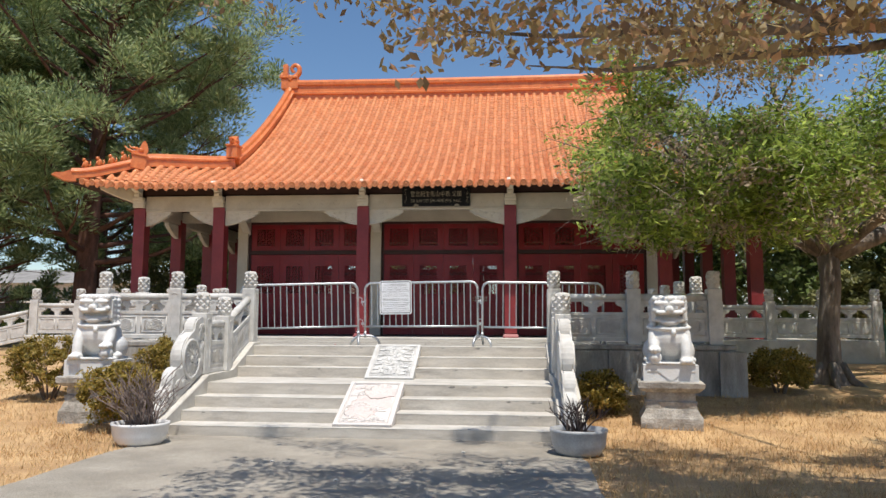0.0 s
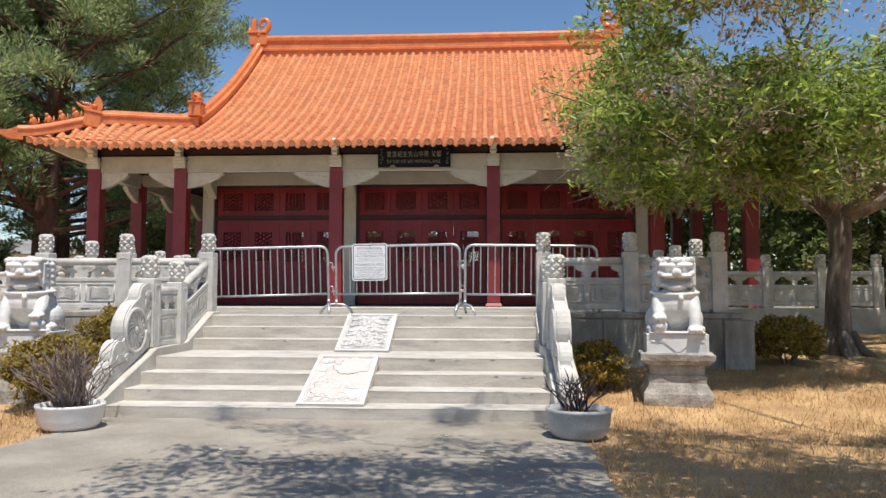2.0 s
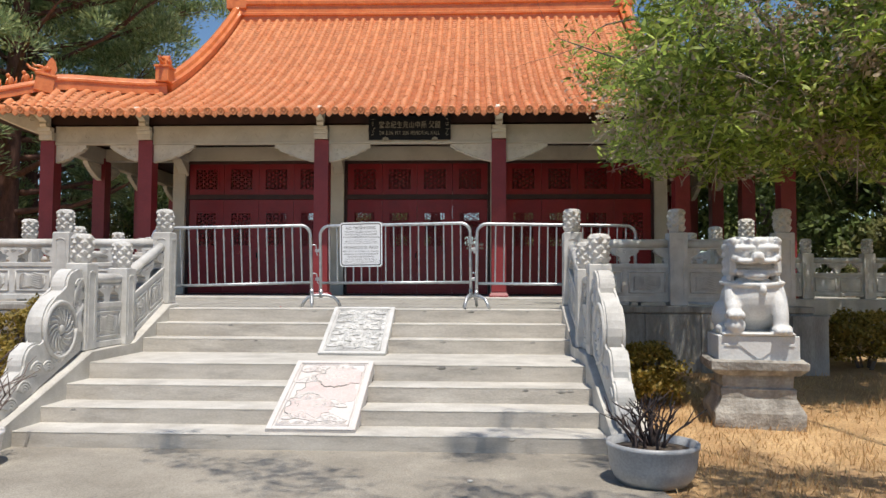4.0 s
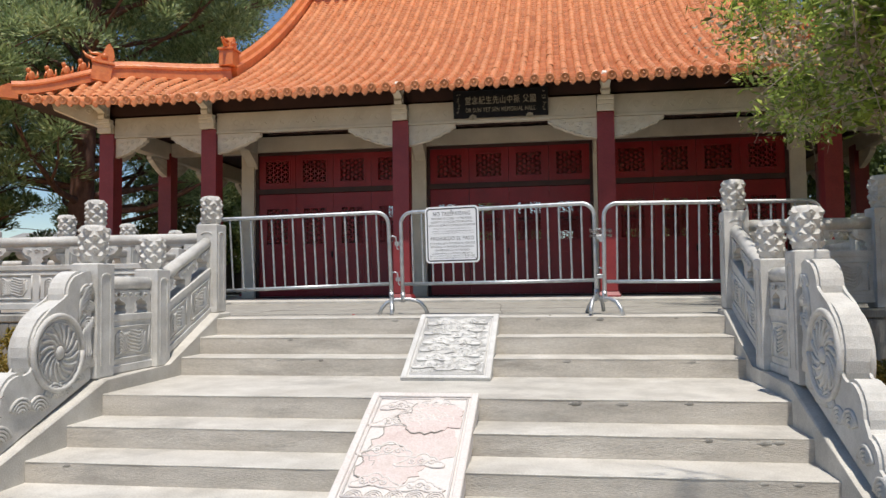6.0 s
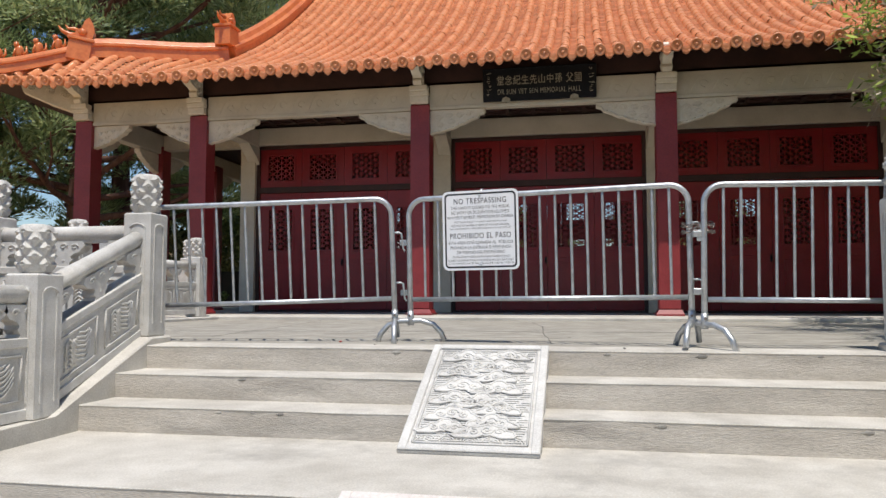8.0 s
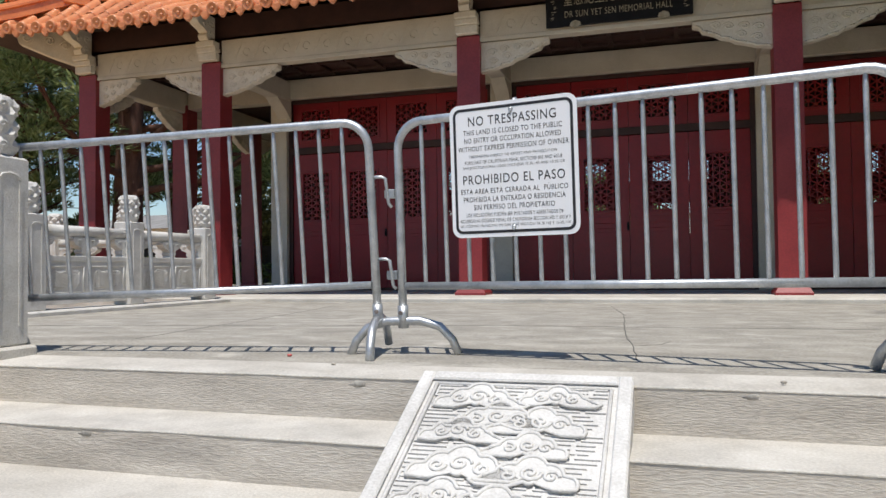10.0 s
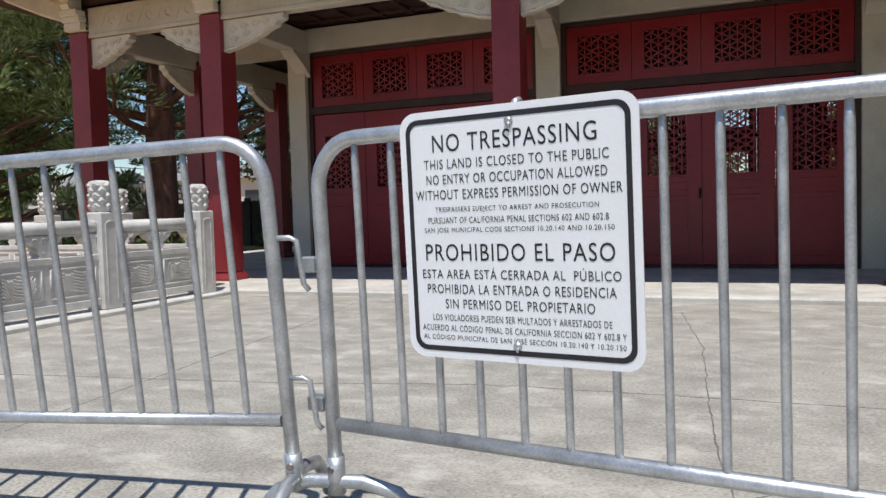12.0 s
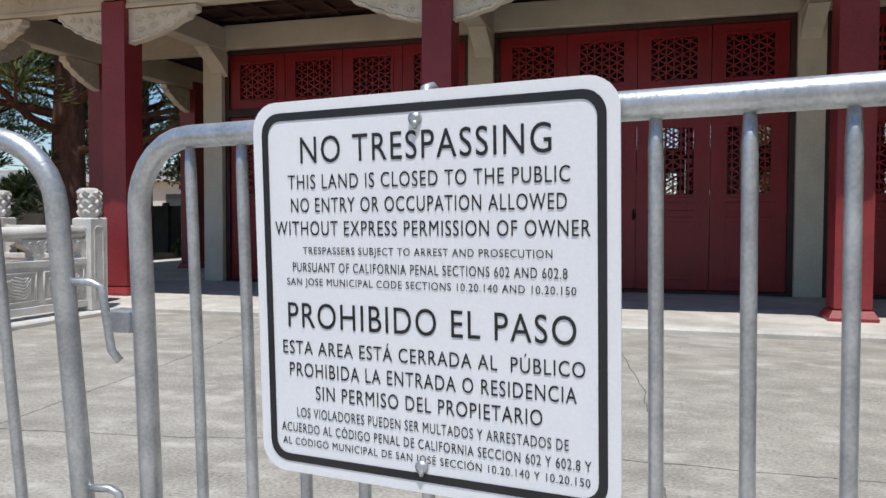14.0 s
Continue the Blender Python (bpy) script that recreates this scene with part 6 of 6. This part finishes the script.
for k in range(420):
    cl.append((rng.uniform(-9.9, -2.5), rng.uniform(-3.6, -0.5), rng.uniform(3.9, 5.9), 0.36))
# loose high clumps, added to cast shade on the east stair balustrade
for k in range(110):
    cl.append((rng.uniform(-5.9, -3.4), rng.uniform(3.2, 5.2), rng.uniform(4.9, 5.9), 0.34))
for k in range(420):
    cl.append((rng.uniform(-5.8, 0.8), rng.uniform(-2.0, 0.7), rng.uniform(4.7, 6.4), 0.36))
for k in range(52):
    y = rng.uniform(-2.8, -0.4)
    cl.append((-4.6 - 3.7 * rng.random() ** 1.3, y, 1.4 + rng.uniform(0.375, 0.46) * (6.7 + y), 0.24))
cl = [c for c in cl if c[2] > 1.4 + 0.335 * (6.7 + c[1]) or c[0] > -4.2]
piece("leaves", leaves("leaves", cl, 44, 0.038, M_PLUM, rng, 0.55, 0.15), plum, None, "small purple-brown leaves")


def pine(x, y, z, height, crown_r, base, seed, n_cl, label, needles=True, lean=(0, 0)):
    """A pine: leaning trunk, whorled limbs, crown of needle tufts with gaps."""
    rnd = random.Random(seed)
    rng = np.random.default_rng(seed)
    th = thing("pine_tree", label, "tree", pose(x, y, z), "pine trees")
    bm = B()
    r = height * 0.026
    pts = [(lean[0] * t * t * height, lean[1] * t * t * height, t * height - 0.2) for t in [i / 9 for i in range(10)]]
    tube(bm, pts, [r * (1.15 - t / 10.0) for t in range(10)], 12)
    cl = []
    for k in range(54):
        t = base + (0.97 - base) * (k / 53)
        p = Vector((lean[0] * t * t * height, lean[1] * t * t * height, t * height))
        a = k * 2.4 + rnd.uniform(-0.3, 0.3)
        u = (t - base) / (1 - base)
        L = crown_r * (0.55 + 0.6 * math.sin(math.pi * min(1, u * 0.85 + 0.12))) * rnd.uniform(0.75, 1.1) * (1 - 0.45 * u)
        tips = []
        limb(bm, p, Vector((math.cos(a), math.sin(a), 0.12 + 0.45 * u)).normalized(), L, r * 0.30 * (1 - 0.6 * u), rnd, 7, 0.10, 0.03, tips, 1, 0.55)
        for q in tips:
            cl.append((*q, crown_r * 0.105 * rnd.uniform(0.7, 1.3)))
    part("trunk", bm, M_PBARK, th)
    c = np.array(cl)
    c = c[rng.permutation(len(c))[:n_cl]]
    more = c + np.c_[rng.normal(0, crown_r * 0.10, (len(c), 3)), np.zeros(len(c))]
    n_in = n_cl // 3
    q = rng.normal(size=(n_in, 3))
    q /= np.linalg.norm(q, axis=1)[:, None]
    q *= rng.uniform(0.5, 0.95, n_in)[:, None]
    mid = (base + 0.12 + 0.95) / 2
    shell = np.c_[q[:, 0] * crown_r * 0.85 + lean[0] * mid * mid * height, q[:, 1] * crown_r * 0.85, height * (mid + (0.95 - mid) * q[:, 2]), np.full(n_in, crown_r * 0.12)]
    c = np.vstack([c, more, shell])
    per = 150
    idx = np.repeat(np.arange(len(c)), per)
    d = rng.normal(size=(len(idx), 3))
    d[:, 2] = np.abs(d[:, 2]) * 1.1 + 0.1
    d /= np.linalg.norm(d, axis=1)[:, None]
    pos = c[idx, :3] + d * c[idx, 3][:, None] * rng.random(len(idx))[:, None] ** 0.4
    s = 0.115 * (0.7 + 0.6 * rng.random(len(idx)))[:, None]
    w = np.cross(d, rng.normal(size=(len(idx), 3)) * 0.6 + np.array([0.05, -0.6, 0.7]))
    w /= np.linalg.norm(w, axis=1)[:, None] + 1e-9
    piece("needles", quads("needles", pos, d * s, w * 0.032, M_PINE), th, None, "tufted grey-green needles")


pine(-15.9, 17.0, 0.4, 17.5, 8.0, 0.20, 51, 500, "tall dark pine with a reddish leaning trunk", lean=(0.06, 0))
pine(-20.5, 26.0, 0.4, 18.5, 6.6, 0.22, 52, 420, "tall pine behind the boundary lawn")
pine(-20.5, 14.0, 0.4, 11.5, 5.4, 0.08, 54, 130, "pine with dark drooping lower branches")
pine(-25.5, 15.5, 0.4, 17.0, 7.5, 0.16, 53, 420, "spreading pine with low branches")


def bushy(name, x, y, z, r, h, label, seed, material, n=260, per=56, size=0.13, mid=0.55, half=0.46):
    """A background tree: trunk, limbs, and leaf clumps with gaps."""
    rnd = random.Random(seed)
    rng = np.random.default_rng(seed)
    th = thing(name, label, "tree", pose(x, y, z), "background trees")
    bm = B()
    tube(bm, [(0, 0, -0.2), (0.1, 0, h * 0.25), (0, 0.1, h * 0.5)], [0.16, 0.13, 0.09], 9)
    tips = []
    for k in range(9):
        a = k * 2.4
        limb(bm, Vector((0.05, 0, h * 0.28)), Vector((math.cos(a), math.sin(a), 0.9)).normalized(), h * 0.5, 0.06, rnd, 6, 0.15, 0, tips, 1, 0.5)
    part("trunk", bm, M_BARK, th)
    cl = [(*p, r * 0.22) for p in tips]
    for k in range(n):
        d = rng.normal(size=3)
        d /= np.linalg.norm(d)
        q = rng.uniform(0.45, 1.0) * (1 + 0.25 * noise.noise(Vector(d) * 2 + Vector((seed, 0, 0))))
        cl.append((r * q * d[0], r * q * d[1], h * mid + h * half * q * d[2], r * 0.17 * rng.uniform(0.7, 1.4)))
    piece("crown", leaves("crown", cl, per, size, material, rng, 0.5), th)


bushy("background_tree", 12.2, 9.0, 0.4, 1.7, 3.0, "low bushy olive tree beyond the terrace", 72, M_OLIVE, 200, 50, 0.10)
bushy("background_tree", 15.4, 8.2, 0.4, 1.9, 3.4, "low bushy yellow-green tree beyond the terrace", 73, M_HEDGE, 200, 50, 0.10)
bushy("background_tree", 19.0, 6.0, 0.4, 2.2, 4.2, "low bushy olive tree beyond the lawn", 74, M_OLIVE, 200, 50, 0.11)
bushy("background_tree", -13.5, 30.0, 0.4, 3.4, 8.0, "light green tree behind the hall", 61, M_BGLEAF)
bushy("background_tree", -19.5, 33.0, 0.4, 3.6, 8.5, "olive green tree behind the wall", 62, M_OLIVE)
bushy("background_tree", -34.0, 24.0, 0.4, 4.0, 8.0, "dark green tree beyond the lawn", 63, M_BGLEAF)
bushy("background_tree", 13.8, 11.5, 0.4, 3.8, 7.6, "dense green tree beside the hall", 64, M_BGLEAF, 300)
bushy("background_tree", 18.6, 9.5, 0.4, 4.2, 8.2, "olive green tree beyond the lawn", 65, M_OLIVE, 300)
bushy("background_tree", 12.5, 19.5, 0.4, 4.2, 9.5, "tall green tree beside the hall", 66, M_BGLEAF, 320)
bushy("background_tree", 23.5, 15.0, 0.4, 5.0, 10.5, "tall olive tree beyond the lawn", 67, M_OLIVE, 320)
bushy("background_tree", 16.0, 2.5, 0.4, 3.0, 6.4, "green tree at the lawn's edge", 68, M_BGLEAF, 260)
bushy("background_tree", 16.5, 27.0, 0.4, 5.0, 12.0, "tall green tree behind the hall", 69, M_BGLEAF, 320)
bushy("background_tree", 6.0, 36.0, 0.4, 4.0, 6.5, "green tree behind the hall", 70, M_OLIVE, 240)
bushy("background_tree", -3.5, 38.0, 0.4, 4.0, 6.0, "green tree behind the hall", 71, M_BGLEAF, 240)
for k, (x, y) in enumerate(((-12.5, 13.5), (-13.8, 21.0), (-17.5, 14.0), (-21.0, 21.0), (-8.5, 24.0))):
    shrub(x, y, 0.35, 1.3, 1.0, 1.5, "dark green garden shrub behind the hall", 5000, 80 + k, M_BGLEAF, 0.075)

# ---- far wall, buildings and hills ----
M_FWALL = mat("dark_grey_wall", (0.045, 0.043, 0.04), (0.08, 0.077, 0.07), 1.0, 0.9, bump=0.2)
M_FWHITE = mat("off_white_render", (0.60, 0.58, 0.54), (0.70, 0.68, 0.64), 0.6, 0.85, bump=0.1)
M_FROOF = mat("grey_roof_sheet", (0.20, 0.19, 0.18), (0.30, 0.29, 0.27), 1.0, 0.8, bump=0.1)
M_GLASS = mat("dark_window_glass", (0.03, 0.035, 0.04), (0.05, 0.055, 0.06), 2, 0.15, bump=0.0)
M_HILL = mat("hazy_dry_hills", (0.33, 0.32, 0.30), (0.42, 0.40, 0.36), 0.01, 0.95, bump=0.0)
bm = B()
box(bm, -75, 30.0, 0.0, -11.5, 30.3, 2.7)
for k in range(21):
    box(bm, -75 + k * 3.1, 29.88, 0.0, -74.7 + k * 3.1, 29.995, 2.85)
solid("garden_wall", bm, M_FWALL, "long dark grey boundary wall", "wall")


def low_house(x, y, w, d, h, label):
    th = thing("house", label, "house", pose(x, y, 0.3), "far houses")
    bm = B()
    box(bm, -w / 2, -d / 2, 0, w / 2, d / 2, h)
    part("wall", bm, M_FWHITE, th)
    bm = B()
    prism(bm, [(-d / 2 - 0.5, h + 0.01), (d / 2 + 0.5, h + 0.01), (0, h + 1.5)], -w / 2 - 0.4, w / 2 + 0.4, axis='x')
    part("roof", bm, M_FROOF, th)
    n = int(w / 3)
    for k in range(n):
        bm = B()
        x0 = -w / 2 + 1 + k * 3
        bbox(bm, x0, -d / 2 - 0.05, h * 0.4, x0 + 1.3, -d / 2 - 0.005, h * 0.8, 0.02)
        part("window", bm, M_GLASS, th)


low_house(-34, 52, 22, 9, 4.6, "low off-white house with a grey roof beyond the wall")
low_house(-58, 50, 18, 9, 4.4, "low off-white house with a grey roof beyond the wall")
low_house(-21, 60, 14, 9, 5.0, "low off-white house with a grey roof behind trees")
bm = B()
n = 80
a = []
b = []
for i in range(n):
    t = 2 * math.pi * i / n
    R = 800
    a.append(bm.verts.new((R * math.cos(t), R * math.sin(t), -5)))
    b.append(bm.verts.new(((R + 60) * math.cos(t), (R + 60) * math.sin(t), 34 + 22 * noise.noise(Vector((math.cos(t) * 3, math.sin(t) * 3, 0))))))
for i in range(n):
    bm.faces.new((a[i], a[(i + 1) % n], b[(i + 1) % n], b[i])).smooth = True
solid("backdrop", bm, M_HILL, "low hazy dry hills on the horizon", "hills")

# green railing beyond the tree
fence = thing("metal_fence", "green painted metal railing beyond the tree", "fence", pose(10.8, 5.6, gz(12, 5.6) - 0.02))
M_GREEN = mat("green_fence_paint", (0.03, 0.16, 0.10), (0.05, 0.22, 0.14), 5, 0.5, bump=0.05)
for z in (0.15, 1.25):
    bm = B()
    tube(bm, [(0, 0, z), (8, -1.5, z)], 0.022, 8)
    part("rail", bm, M_GREEN, fence)
for k in range(50):
    bm = B()
    tube(bm, [(k * 0.163, -k * 0.0306, 0.0), (k * 0.163, -k * 0.0306, 1.35)], 0.012, 6)
    part("bar", bm, M_GREEN, fence)

# ---- dry grass on the lawns ----
rng = np.random.default_rng(90)
P = []
for x0, x1, y0, y1, n in ((2.75, 9.0, -9.5, -0.1, 46000), (9.0, 14.0, -8.0, 3.0, 8000), (-9.0, -2.6, -9.5, -0.1, 40000), (-14.0, -9.0, -8.0, 4.0, 6000)):
    P.append(np.c_[rng.uniform(x0, x1, n), rng.uniform(y0, y1, n)])
P = np.vstack(P)
dens = np.array([noise.noise(Vector((p[0] * 1.3, p[1] * 1.3, 0.0))) for p in P])
P = P[rng.random(len(P)) < 0.55 + 0.7 * dens]
Z = np.array([ground_z(p[0], p[1]) for p in P])
hgt = 0.028 + 0.05 * rng.random(len(P)) ** 2
tuft = np.array([noise.noise(Vector((p[0] * 3.0, p[1] * 3.0, 5.0))) for p in P])
hgt *= 1 + 0.9 * np.clip(tuft, -0.4, 1)
c = np.c_[P, Z + hgt * 0.5]
u = np.c_[rng.normal(0, 0.5, (len(P), 2)), np.ones(len(P))]
u /= np.linalg.norm(u, axis=1)[:, None]
w = np.c_[rng.normal(size=(len(P), 2)), np.zeros(len(P))]
w /= np.linalg.norm(w, axis=1)[:, None] + 1e-9
tagged(new("dry_grass", quads("dry_grass", c, u * hgt[:, None], w * 0.0045, M_BLADE)), "short dry straw-coloured grass on the lawn", "grass", kind="stuff")
